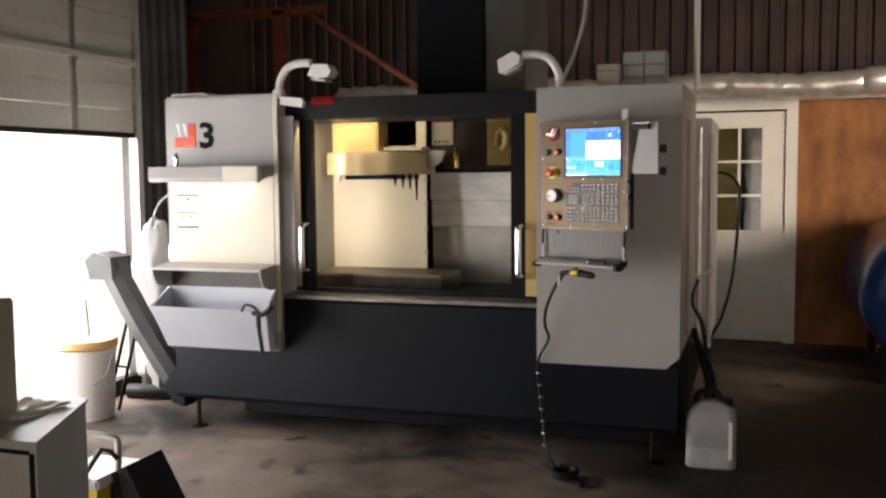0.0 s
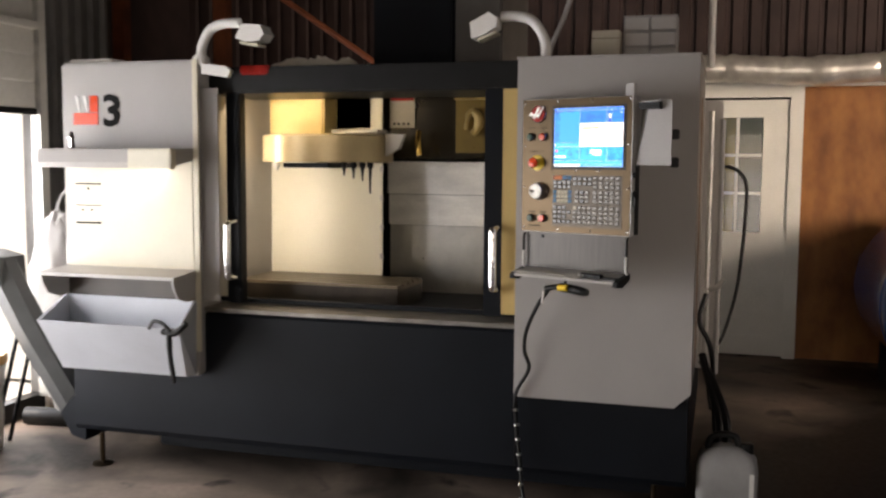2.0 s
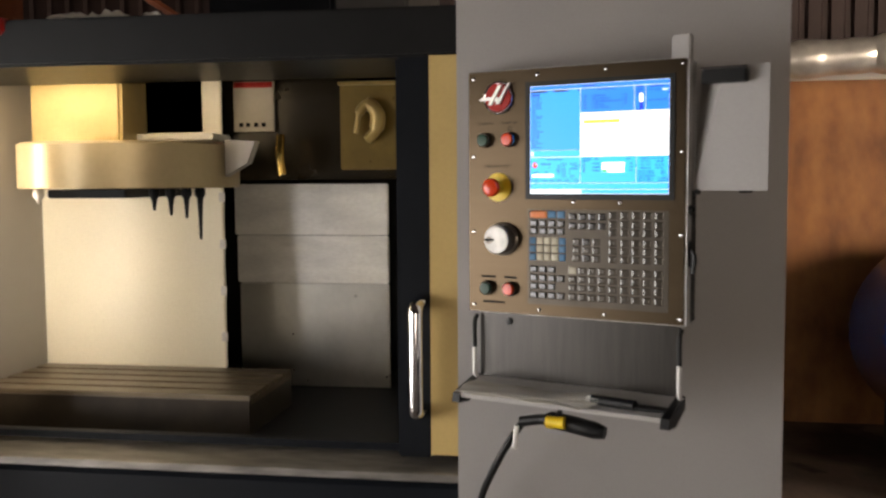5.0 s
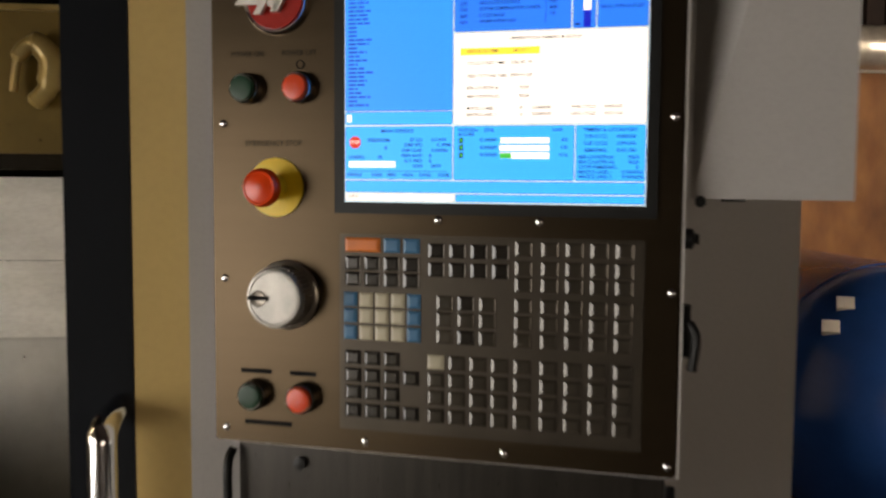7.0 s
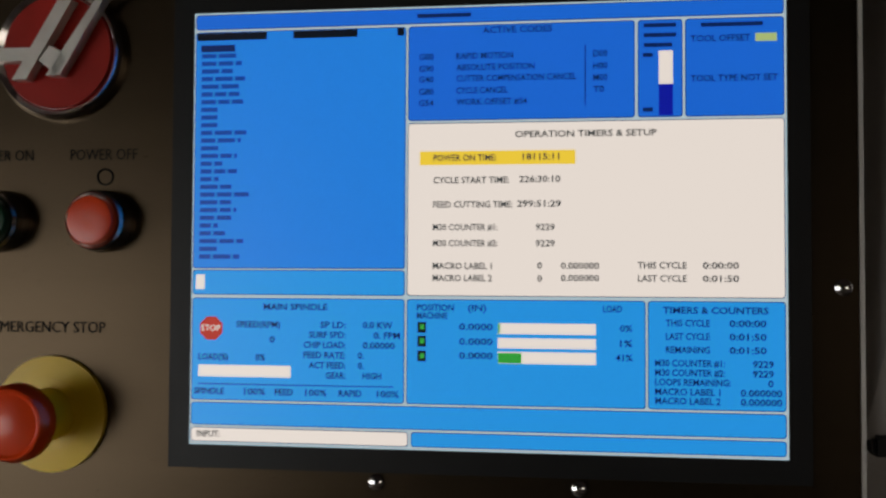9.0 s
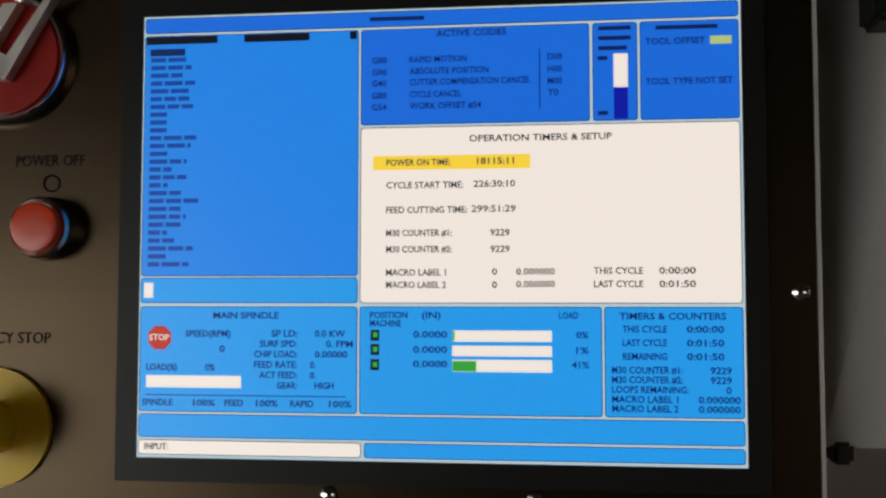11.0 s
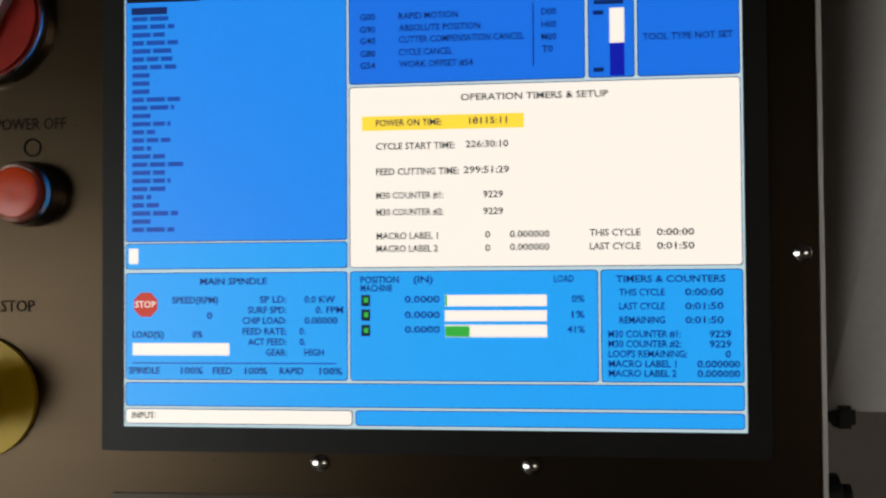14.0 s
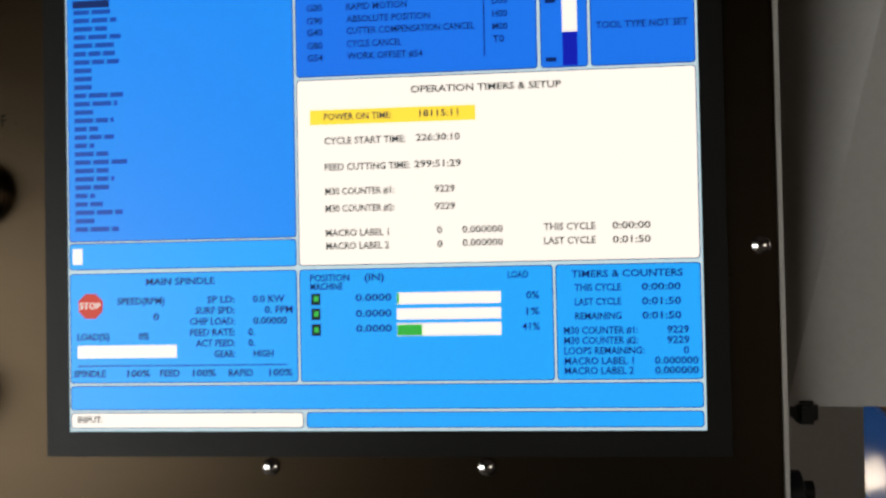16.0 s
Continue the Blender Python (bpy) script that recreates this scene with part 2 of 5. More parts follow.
def box(bm, x0, x1, y0, y1, z0, z1, bevel=0.0, seg=2):
    r = bmesh.ops.create_cube(bm, size=1.0)
    for v in r["verts"]:
        v.co = Vector(((x0 + x1) / 2 + v.co.x * (x1 - x0), (y0 + y1) / 2 + v.co.y * (y1 - y0), (z0 + z1) / 2 + v.co.z * (z1 - z0)))
    if bevel:
        edges = {e for v in r["verts"] for e in v.link_edges}
        bmesh.ops.bevel(bm, geom=list(edges), offset=bevel, segments=seg, affect="EDGES", clamp_overlap=True)
    return bm


def boxm(x0, x1, y0, y1, z0, z1, bevel=0.0):
    return box(bmesh.new(), x0, x1, y0, y1, z0, z1, bevel)


def prism(poly, a, b, axis="x"):
    """Extrude a closed outline along an axis; the outline gives the two other coordinates in order."""
    bm = bmesh.new()
    def at(p, q):
        return {"x": (q, p[0], p[1]), "y": (p[0], q, p[1]), "z": (p[0], p[1], q)}[axis]
    lo = [bm.verts.new(at(p, a)) for p in poly]
    hi = [bm.verts.new(at(p, b)) for p in poly]
    bm.faces.new(lo)
    bm.faces.new(hi[::-1])
    for k in range(len(poly)):
        bm.faces.new((lo[k], lo[(k + 1) % len(poly)], hi[(k + 1) % len(poly)], hi[k]))
    return bm


def turned(profile, steps=32, m=None):
    """A body of revolution about z from (radius, height) rows."""
    bm = bmesh.new()
    rings = []
    for r, h in profile:
        rings.append([bm.verts.new((r * math.cos(2 * math.pi * k / steps), r * math.sin(2 * math.pi * k / steps), h)) for k in range(steps)])
    for a, b in zip(rings, rings[1:]):
        for k in range(steps):
            bm.faces.new((a[k], a[(k + 1) % steps], b[(k + 1) % steps], b[k]))
    bm.faces.new(rings[0][::-1])
    bm.faces.new(rings[-1])
    if m is not None:
        bmesh.ops.transform(bm, matrix=m, verts=bm.verts)
    return bm


def tube(points, radius, steps=10, bm=None, smooth=6):
    """A round bar or cable through points, rounded by Catmull-Rom steps."""
    bm = bm or bmesh.new()
    P = [Vector(p) for p in points]
    if smooth > 1 and len(P) > 2:
        Q = [P[0] * 2 - P[1]] + P + [P[-1] * 2 - P[-2]]
        P = []
        for k in range(1, len(Q) - 2):
            for s in range(smooth):
                u = s / smooth
                a, b, c, d = Q[k - 1:k + 3]
                P.append(0.5 * (2 * b + (c - a) * u + (2 * a - 5 * b + 4 * c - d) * u * u + (3 * b - a - 3 * c + d) * u ** 3))
        P.append(Q[-2])
    rings, side = [], None
    for k, p in enumerate(P):
        t = (P[min(k + 1, len(P) - 1)] - P[max(k - 1, 0)]).normalized()
        if side is None:
            side = t.cross(Vector((0.3, 0.2, 1))).normalized()
        side = (side - t * side.dot(t)).normalized()
        up = t.cross(side)
        r = radius[k * (len(radius) - 1) // max(1, len(P) - 1)] if isinstance(radius, (list, tuple)) else radius
        rings.append([bm.verts.new(p + (side * math.cos(2 * math.pi * q / steps) + up * math.sin(2 * math.pi * q / steps)) * r) for q in range(steps)])
    for a, b in zip(rings, rings[1:]):
        for q in range(steps):
            bm.faces.new((a[q], a[(q + 1) % steps], b[(q + 1) % steps], b[q]))
    bm.faces.new(rings[0][::-1])
    bm.faces.new(rings[-1])
    return bm


def lettering(name, text, size, material, parent, m, align="LEFT", width=None, label="", bold=0.0):
    """Raised flat lettering in the built-in font; width squeezes or stretches the line to that length."""
    cu = bpy.data.curves.new(name, "FONT")
    cu.body, cu.size, cu.align_x, cu.align_y = text, size, align, "CENTER"
    cu.extrude, cu.offset = 0.00012, bold
    cu.resolution_u = 2
    tmp = bpy.data.objects.new(name, cu)
    scene.collection.objects.link(tmp)
    me = bpy.data.meshes.new_from_object(tmp.evaluated_get(bpy.context.evaluated_depsgraph_get()))
    bpy.data.objects.remove(tmp)
    bpy.data.curves.remove(cu)
    xs = [v.co.x for v in me.vertices]
    k = width / (max(xs) - min(xs)) if width else 1.0
    x0 = min(xs)
    for v in me.vertices:
        if width and align == "LEFT":
            v.co.x = (v.co.x - x0) * k
        elif width:
            v.co.x *= k
    me.materials.clear()
    me.materials.append(material)
    ob = new(name, me)
    ob.parent = parent
    ob.matrix_basis = m
    if label:
        ob["label"] = label
    return ob


def structure(name, bm, material, label, category, smooth=False):
    return tagged(part(name, bm, material, None, "", None, smooth), label, category, "", "structure")


# ---- structure ----
# ground outside reaches the horizon; shop floor lies on it
bm = bmesh.new()
box(bm, -400, 400, -400, 400, -0.5, -0.03)
structure("ground", bm, M_grass, "pale sunlit gravel yard outside the shop", "ground")
structure("floor", boxm(-3.36, 6, -9, 6.6, -0.03, 0.0), M_concrete, "worn stained grey concrete shop floor, shade painted in at the right", "floor")
structure("threshold", boxm(-3.44, -3.36, -3.6, 1.7, -0.03, 0.11), M_black, "black steel threshold strip along the roll-up door", "trim")


def ribbed(a, b, fixed, z0, z1, pitch, depth, along="y", thick=0.06):
    """A clad wall with standing ribs, between a and b on an axis."""
    poly = []
    n = int((b - a) / pitch)
    for k in range(n):
        p = a + k * pitch
        poly += [(p, 0), (p + pitch * 0.55, 0), (p + pitch * 0.65, depth), (p + pitch * 0.9, depth)]
    poly += [(a + n * pitch, 0), (b, 0), (b, -thick), (a, -thick)]
    if along == "y":
        return prism([(fixed + d, p) for p, d in poly], z0, z1, "z")
    return prism([(p, fixed - d) for p, d in poly], z0, z1, "z")


structure("wall_west_a", ribbed(1.0, 1.72, -3.4, 0, 5, 0.12, 0.03), M_cladgrey, "grey ribbed metal wall cladding", "wall")
structure("wall_west_b", boxm(-3.46, -3.4, -3.6, 1.0, 3.0, 5), M_cladgrey, "grey metal wall above the roll-up door", "wall")
structure("wall_west_c", boxm(-3.46, -3.4, -9, -3.6, 0, 5), M_cladgrey, "grey metal wall cladding", "wall")
structure("wall_jog", boxm(-4.78, -3.46, 1.64, 1.72, 0, 5), M_white, "white metal wall cladding", "wall")
structure("wall_far_west", boxm(-4.76, -4.7, 1.72, 6.6, 0, 5), M_cladding, "dark metal wall cladding", "wall")
structure("wall_north", ribbed(-4.7, 6.0, 4.9, 0, 5, 0.15, -0.03, "x"), M_cladding, "dark ribbed metal back wall", "wall")
structure("wall_east_a", boxm(6, 6.1, 0.4, 6.6, 0, 5), M_cladding, "dark metal side wall", "wall")
structure("wall_east_b", boxm(6, 6.1, -9, -2.0, 0, 5), M_cladding, "dark metal side wall", "wall")
structure("wall_east_c", boxm(6, 6.1, -2.0, 0.4, 3.0, 5), M_cladding, "dark metal side wall above an unseen opening", "wall")
structure("wall_south_a", boxm(-3.46, 0.5, -9.1, -9, 0, 5), M_cladding, "dark metal end wall", "wall")
structure("wall_south_b", boxm(4.7, 6.1, -9.1, -9, 0, 5), M_cladding, "dark metal end wall", "wall")
structure("wall_south_c", boxm(0.5, 4.7, -9.1, -9, 2.5, 5), M_cladding, "dark metal end wall above the opening", "wall")
structure("ceiling", boxm(-4.8, 6.1, -9.1, 6.6, 5, 5.1), M_cladding, "dark underside of the shop roof", "ceiling")
structure("partition", boxm(-0.2, 0.08, 4.12, 4.22, 0, 2.2), M_doorwhite, "white painted partition wall", "wall")
structure("partition_right", boxm(1.0, 6, 4.12, 4.22, 0, 2.2), M_doorwhite, "white painted partition wall", "wall")
structure("lintel", boxm(0.08, 1.0, 4.08, 4.22, 2.03, 2.25), M_doorwhite, "white lintel board over the door", "wall")

# oriented strand boards beside the door
osb = thing("board_wall", pose(1.09, 4.1, 0), "orange-brown strand board sheets fixed to the partition", "boards", kind="structure")
for k, (a, b) in enumerate(((0.0, 0.83), (0.836, 2.05), (2.056, 3.27), (3.276, 4.4))):
    part("sheet", boxm(a, b, -0.012, 0.012, 0.0, 2.1, 0.002), M_wood, osb)

# white panelled door with six panes
door = thing("door_1", pose(0.09, 4.06, 0.012), "white panelled door with six glass panes, closed", "door", kind="structure")
bm = bmesh.new()
for a in ((0, 0.33, 0, 1.99), (0.71, 0.9, 0, 1.99), (0.33, 0.71, 0, 0.96), (0.33, 0.71, 1.86, 1.99)):
    box(bm, a[0], a[1], 0, 0.045, a[2], a[3])
part("slab", bm, M_doorwhite, door)
for x in (0.14, 0.53):
    bm = bmesh.new()
    for a in ((x, x + 0.3, 0.14, 0.16), (x, x + 0.3, 0.78, 0.80), (x, x + 0.02, 0.16, 0.78), (x + 0.28, x + 0.3, 0.16, 0.78)):
        box(bm, a[0], a[1], -0.008, 0.0, a[2], a[3], 0.003)
    box(bm, x + 0.05, x + 0.25, -0.006, 0.0, 0.2, 0.74, 0.005)
    part("moulding", bm, M_doorwhite, door)
wf = part("window_frame", boxm(0.315, 0.335, -0.012, 0.045, 0.945, 1.875, 0.003), M_doorwhite, door)
for a in ((0.705, 0.725, 0.945, 1.875), (0.335, 0.705, 0.945, 0.965), (0.335, 0.705, 1.855, 1.875)):
    part("bead", boxm(a[0], a[1], -0.012, 0.045, a[2], a[3], 0.003), M_doorwhite, wf)
for z in (1.27, 1.565):
    part("muntin", boxm(0.335, 0.705, -0.006, 0.03, z - 0.011, z + 0.011, 0.002), M_doorwhite, door)
for z0, z1 in ((0.965, 1.259), (1.281, 1.554), (1.576, 1.855)):
    part("muntin", boxm(0.508, 0.532, -0.006, 0.03, z0, z1, 0.002), M_doorwhite, door)
for x0, x1 in ((0.337, 0.506), (0.534, 0.703)):
    for z0, z1 in ((0.967, 1.257), (1.283, 1.552), (1.578, 1.853)):
        part("pane", boxm(x0, x1, 0.012, 0.017, z0, z1), M_glass, door).visible_shadow = x0 > 0.5
structure("door_trim", prism([(0.99, 0), (1.085, 0), (1.085, 2.12), (0.08, 2.12), (0.08, 2.02), (0.99, 2.02)], 4.04, 4.1, "y"), M_doorwhite, "white door casing", "trim")
structure("office_back", boxm(-0.2, 1.9, 4.75, 4.79, 0, 2.2), M_cladding, "dark room behind the door panes", "wall")
# unseen lid and sides, added so the panes look into darkness
structure("office_ceiling", boxm(-0.2, 1.9, 4.22, 4.79, 2.21, 2.25), M_cladding, "unseen lid that keeps light out of the back room", "ceiling")
structure("office_side_a", boxm(-0.24, -0.2, 4.12, 4.79, 0, 2.25), M_cladding, "unseen side board that keeps light out of the back room", "wall")
structure("office_side_b", boxm(1.9, 1.94, 4.22, 4.79, 0, 2.25), M_cladding, "unseen side board that keeps light out of the back room", "wall")
# added amber sheet, its colour stands for warm light behind the left panes
structure("office_curtain", boxm(0.36, 0.60, 4.5, 4.52, 0.6, 2.0), M_amber, "amber sheet standing for warm light behind the panes", "curtain")

# raised roll-up door
roll = thing("door_2", pose(-3.36, 0.95, 1.79), "beige sectional roll-up door, raised partway", "garage door", kind="structure")
for k in range(3):
    z0 = k * 0.47
    bm = bmesh.new()
    for q in range(3):
        box(bm, 0, 0.04, -4.5, 0, z0 + q * 0.155 + 0.004, z0 + (q + 1) * 0.155, 0.006)
    part("section", bm, M_garage, roll)
    part("stile", boxm(0.04, 0.055, -0.62, -0.58, z0 + 0.01, z0 + 0.46), M_galv, roll)
    part("hinge", boxm(0.04, 0.075, -0.64, -0.56, z0 + 0.44, z0 + 0.5, 0.004), M_galv, roll)
part("strut", boxm(0.04, 0.085, -4.5, 0, 0.455, 0.50, 0.004), M_garage, roll)
part("weather_strip", boxm(-0.005, 0.045, -4.5, 0, -0.03, 0.004), M_black, roll)
structure("door_rail", prism([(-3.36, 0.955), (-3.30, 0.955), (-3.30, 0.965), (-3.35, 0.965), (-3.35, 1.0), (-3.36, 1.0)], 0.1, 3.2, "z"), M_galv, "galvanised door track", "trim")
structure("door_jamb", boxm(-3.4, -3.33, 1.0, 1.06, 0, 3.1), M_garage, "pale door jamb", "trim")

# red oxide frame in the alcove
fr = thing("steel_frame", pose(-4.2, 3.0, 0), "red-oxide painted steel frame with a diagonal brace", "frame", kind="structure")
part("post", boxm(-0.05, 0.06, 0, 0.1, 0, 2.95, 0.005), M_oxide, fr)
part("post", boxm(0.86, 0.97, 0, 0.1, 0, 2.95, 0.005), M_oxide, fr)
part("beam", boxm(-0.05, 1.35, 0.0, 0.1, 2.90, 2.97, 0.005), M_oxide, fr)
part("brace", tube([(1.2, 0.05, 2.9), (2.25, 0.05, 2.20)], 0.025, 6, smooth=1), M_oxide, fr)

# foil duct along the partition
bm = bmesh.new()
P, R = [], []
random.seed(3)
for k in range(160):
    P.append((-3.0 + k * 0.05, 3.72 + random.uniform(-0.006, 0.006), 2.2 + 0.015 * math.sin(k * 0.21)))
    R.append(0.105 + random.uniform(-0.012, 0.012) + (0.012 if k % 28 == 0 else 0))
structure("air_duct", tube(P, R, 16, bm, 1), M_foil, "crinkled silver foil air duct", "duct", True)
structure("conduit", tube([(0.44, 0.75, 1.93), (0.44, 0.75, 5.0)], 0.017, 10, smooth=1), M_white, "white conduit rising to the roof", "pipe", True)

# ---- milling machine ----
mill = thing("milling_machine", pose(0, 0, 0), "large grey and charcoal enclosed machining centre", "machine")
# charcoal base with a set-back plinth
part("base", prism([(0.2, 0.2), (0.215, 0.175), (0.32, 0.15), (2.3, 0.15), (2.3, 0.8), (0.34, 0.8), (0.215, 0.795), (0.2, 0.78)], -2.53, 0.40, "x"), M_dark, mill)
part("plinth", boxm(-2.2, 0.25, 0.42, 2.1, 0.06, 0.15, 0.01), M_dark, mill)
part("base_seam", boxm(-0.318, -0.314, 0.196, 0.2, 0.2, 0.5), M_black, mill)
for x, y in ((-2.40, 0.33), (0.27, 0.36), (-2.4, 2.0), (0.27, 2.0)):
    ft = part("foot", turned([(0.05, 0.0), (0.05, 0.008), (0.014, 0.016), (0.012, 0.16)], 16), M_steel, mill, m=pose(x, y - 0.1, 0), smooth=True)
part("apron_lip", prism([(0.24, 0.792), (0.196, 0.797), (0.196, 0.815), (0.204, 0.818), (0.36, 0.822), (0.36, 0.80)], -1.81, -0.32, "x"), M_sill, mill, "pale worn metal sill")

# left cabinet with hood, splash wall, shelf and chip bin
lc = part("side_cabinet", boxm(-2.515, -1.80, 0.14, 0.95, 0.5, 1.955, 0.012), M_paint, mill)
part("top_pad", boxm(-2.5, -2.26, 0.18, 0.6, 1.956, 1.975, 0.008), M_white, lc)
part("hood", prism([(0.139, 1.555), (-0.05, 1.55), (-0.06, 1.49), (-0.04, 1.465), (-0.02, 1.475), (0.139, 1.50)], -2.5, -1.81, "x"), M_paint, lc)
part("hood_cover", boxm(-2.02, -1.80, -0.066, -0.02, 1.462, 1.552, 0.006), M_paint_cream, lc)
part("splash_wall", boxm(-2.49, -1.815, 0.132, 0.139, 1.0, 1.50), M_paint_cream, lc, "cream splash wall lit from above")
part("chip_shelf", prism([(0.139, 1.0), (-0.06, 0.985), (-0.06, 0.97), (0.136, 0.955)], -2.5, -1.80, "x"), M_paint, lc)
# flat strip coloured dark for the shade beneath the chip shelf
part("recess_panel", boxm(-2.49, -1.81, 0.131, 0.1385, 0.80, 0.957), mat("shade_brown", (0.055, 0.042, 0.032), 0.5, 0, 0.25, 5), lc, "dark strip painted as the shade under the shelf")
for x in (-2.5, -1.812):
    part("shelf_gusset", prism([(0.131, 0.969), (-0.06, 0.969), (-0.052, 0.935), (-0.02, 0.885), (0.05, 0.862), (0.131, 0.86)], x, x + 0.010, "x"), M_paint, lc, "curved end plate of the chip shelf")
bm = bmesh.new()
lip = [(-2.46, -0.14, 0.775), (-1.73, -0.14, 0.775), (-1.80, 0.13, 0.86), (-2.51, 0.13, 0.86)]
bot = [(-2.50, 0.08, 0.51), (-1.83, 0.08, 0.51), (-1.81, 0.13, 0.51), (-2.51, 0.13, 0.51)]
vo = [bm.verts.new(p) for p in lip] + [bm.verts.new(p) for p in bot]
vi = [bm.verts.new((p[0] + (0.012 if p[0] < -2.1 else -0.012), p[1] + (0.012 if p[1] < 0 else -0.01), p[2])) for p in lip]
vj = [bm.verts.new((p[0] + (0.05 if p[0] < -2.1 else -0.05), p[1] + 0.012 if p[1] < 0.1 else p[1] - 0.01, p[2] + 0.08)) for p in bot]
for a, b, c, d in ((0, 1, 5, 4), (1, 2, 6, 5), (2, 3, 7, 6), (3, 0, 4, 7), (4, 5, 6, 7)):
    bm.faces.new((vo[a], vo[b], vo[c], vo[d]))
for k in range(4):
    n = (k + 1) % 4
    bm.faces.new((vo[k], vo[n], vi[n], vi[k]))
    bm.faces.new((vi[k], vi[n], vj[n], vj[k]))
bm.faces.new(vj)
part("chip_bin", bm, mat("bin_paint", (0.50, 0.52, 0.56), 0.42, 0, 0.06, 4, 0.04, 100), lc, "pale grey flared chip bin")
part("toggle", turned([(0.008, 0), (0.014, 0.01), (0.010, 0.035), (0.017, 0.05), (0.008, 0.075), (0.0005, 0.076)], 12), M_chrome, lc, "chrome toggle", m=pose(-2.33, -0.03, 1.552), smooth=True)
em = part("emblem", boxm(-2.445, -2.31, 0.136, 0.1395, 1.665, 1.72), M_red, lc, "red square model badge")
part("badge_block", boxm(-2.355, -2.31, 0.136, 0.1395, 1.722, 1.80), M_red, lc)
for a in ((-2.437, -2.405), (-2.395, -2.362)):
    part("badge_bar", prism([(a[0], 1.80), (a[0] + 0.02, 1.80), (a[1], 1.724), (a[1] - 0.01, 1.724)], 0.136, 0.1392, "y"), M_white, lc)
lettering("numeral", "3", 0.200, M_print, lc, Matrix.Translation((-2.283, 0.137, 1.722)) @ pose(0, 0, 0, 90), width=0.095, label="bold black numeral", bold=0.006)
for a in ((-2.44, -2.30, 1.385, 1.391), (-2.44, -2.30, 1.285, 1.289), (-2.44, -2.30, 1.20, 1.208), (-2.375, -2.365, 1.36, 1.372), (-2.41, -2.395, 1.262, 1.268), (-2.36, -2.345, 1.262, 1.268)):
    part("chart_line", boxm(a[0], a[1], 0.1295, 0.1318, a[2], a[3]), M_print, lc)
part("side_box", boxm(-2.56, -2.517, 0.2, 0.32, 1.0, 1.1, 0.006), M_galv, lc)

# front enclosure: header, pillars, doors with handles
part("header", boxm(-1.80, -0.3, 0.26, 0.7, 1.81, 1.93, 0.008), M_black, mill)
part("header_tag", boxm(-1.635, -1.49, 0.25, 0.30, 1.892, 1.936, 0.008), M_redlogo, mill, "dark red plate")
for x0, x1, hx, nx in ((-1.715, -1.645, -1.672, -1.755), (-0.478, -0.392, -0.419, -0.345)):
    d = part("sliding_door", boxm(x0, x1, 0.262, 0.33, 0.835, 1.812, 0.006), M_dark, mill, "charcoal door stile")
    h = part("handle", tube([(hx, 0.262, 1.225), (hx, 0.195, 1.215), (hx, 0.185, 1.18), (hx, 0.185, 1.0), (hx, 0.195, 0.965), (hx, 0.262, 0.955)], 0.017, 14), M_chrome, d, "polished steel bar handle", smooth=True)
    if nx < -1:
        part("side_sheet", boxm(-1.80, x0, 0.19, 0.20, 0.85, 1.83), M_paint, mill, "grey beige door sheet")
    else:
        part("side_sheet", boxm(x1, -0.316, 0.24, 0.25, 0.85, 1.81), M_backlit, mill, "door sheet coloured yellow as if lit from inside")
part("door_track", boxm(-1.80, -0.32, 0.33, 0.36, 0.83, 0.85), M_dark, mill)

# inside of the enclosure
part("enclosure_side", boxm(-1.93, -1.90, 0.36, 1.5, 0.5, 1.9), M_paint_cream, mill)
part("enclosure_side", boxm(-0.33, -0.318, 0.36, 1.5, 0.5, 1.9), M_paint_cream, mill)
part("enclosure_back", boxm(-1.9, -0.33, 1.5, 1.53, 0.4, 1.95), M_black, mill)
part("pan_floor", boxm(-1.9, -0.33, 0.36, 1.5, 0.58, 0.62), M_iron, mill)
sp = part("splash_panel", boxm(-1.90, -1.175, 0.90, 0.915, 0.905, 1.88, 0.003), mat("white_enamel", (0.84, 0.80, 0.66), 0.35, 0, 0.04, 3, 0.03, 120), mill, "large cream sheet-metal splash panel")
for z in (1.0, 1.15, 1.3, 1.45):
    part("tab", boxm(-1.185, -1.165, 0.893, 0.899, z, z + 0.03, 0.002), M_sheet, sp)
wc = part("way_cover", boxm(-1.233, -0.69, 1.150, 1.17, 1.33, 1.505, 0.004), M_waycover, mill, "telescopic sheet-steel way cover")
part("cover_plate", boxm(-1.231, -0.692, 1.164, 1.184, 1.163, 1.327, 0.004), M_waycover, wc)
part("cover_plate", boxm(-1.229, -0.694, 1.178, 1.198, 0.62, 1.160, 0.004), mat("polished_sheet", (0.66, 0.64, 0.60), 0.30, 0.85, 0.2, 3, 0.05, 40), wc)
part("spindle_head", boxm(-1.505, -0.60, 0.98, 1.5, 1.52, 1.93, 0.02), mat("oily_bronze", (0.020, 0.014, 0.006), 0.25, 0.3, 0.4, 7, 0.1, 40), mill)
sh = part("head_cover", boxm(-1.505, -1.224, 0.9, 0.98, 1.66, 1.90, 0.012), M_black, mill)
part("head_ledge", boxm(-1.47, -1.17, 0.82, 0.97, 1.645, 1.665, 0.004), M_white, mill)
note = part("warning_label", boxm(-1.155, -1.02, 0.96, 0.972, 1.675, 1.835), M_manila, mill, "yellowed warning label with a red band")
part("label_band", boxm(-1.152, -1.023, 0.957, 0.9598, 1.815, 1.833), M_redlogo, note)
for x in (-1.135, -1.112, -1.085, -1.06):
    part("label_mark", boxm(x, x + 0.013, 0.957, 0.9598, 1.69, 1.703), M_print, note)
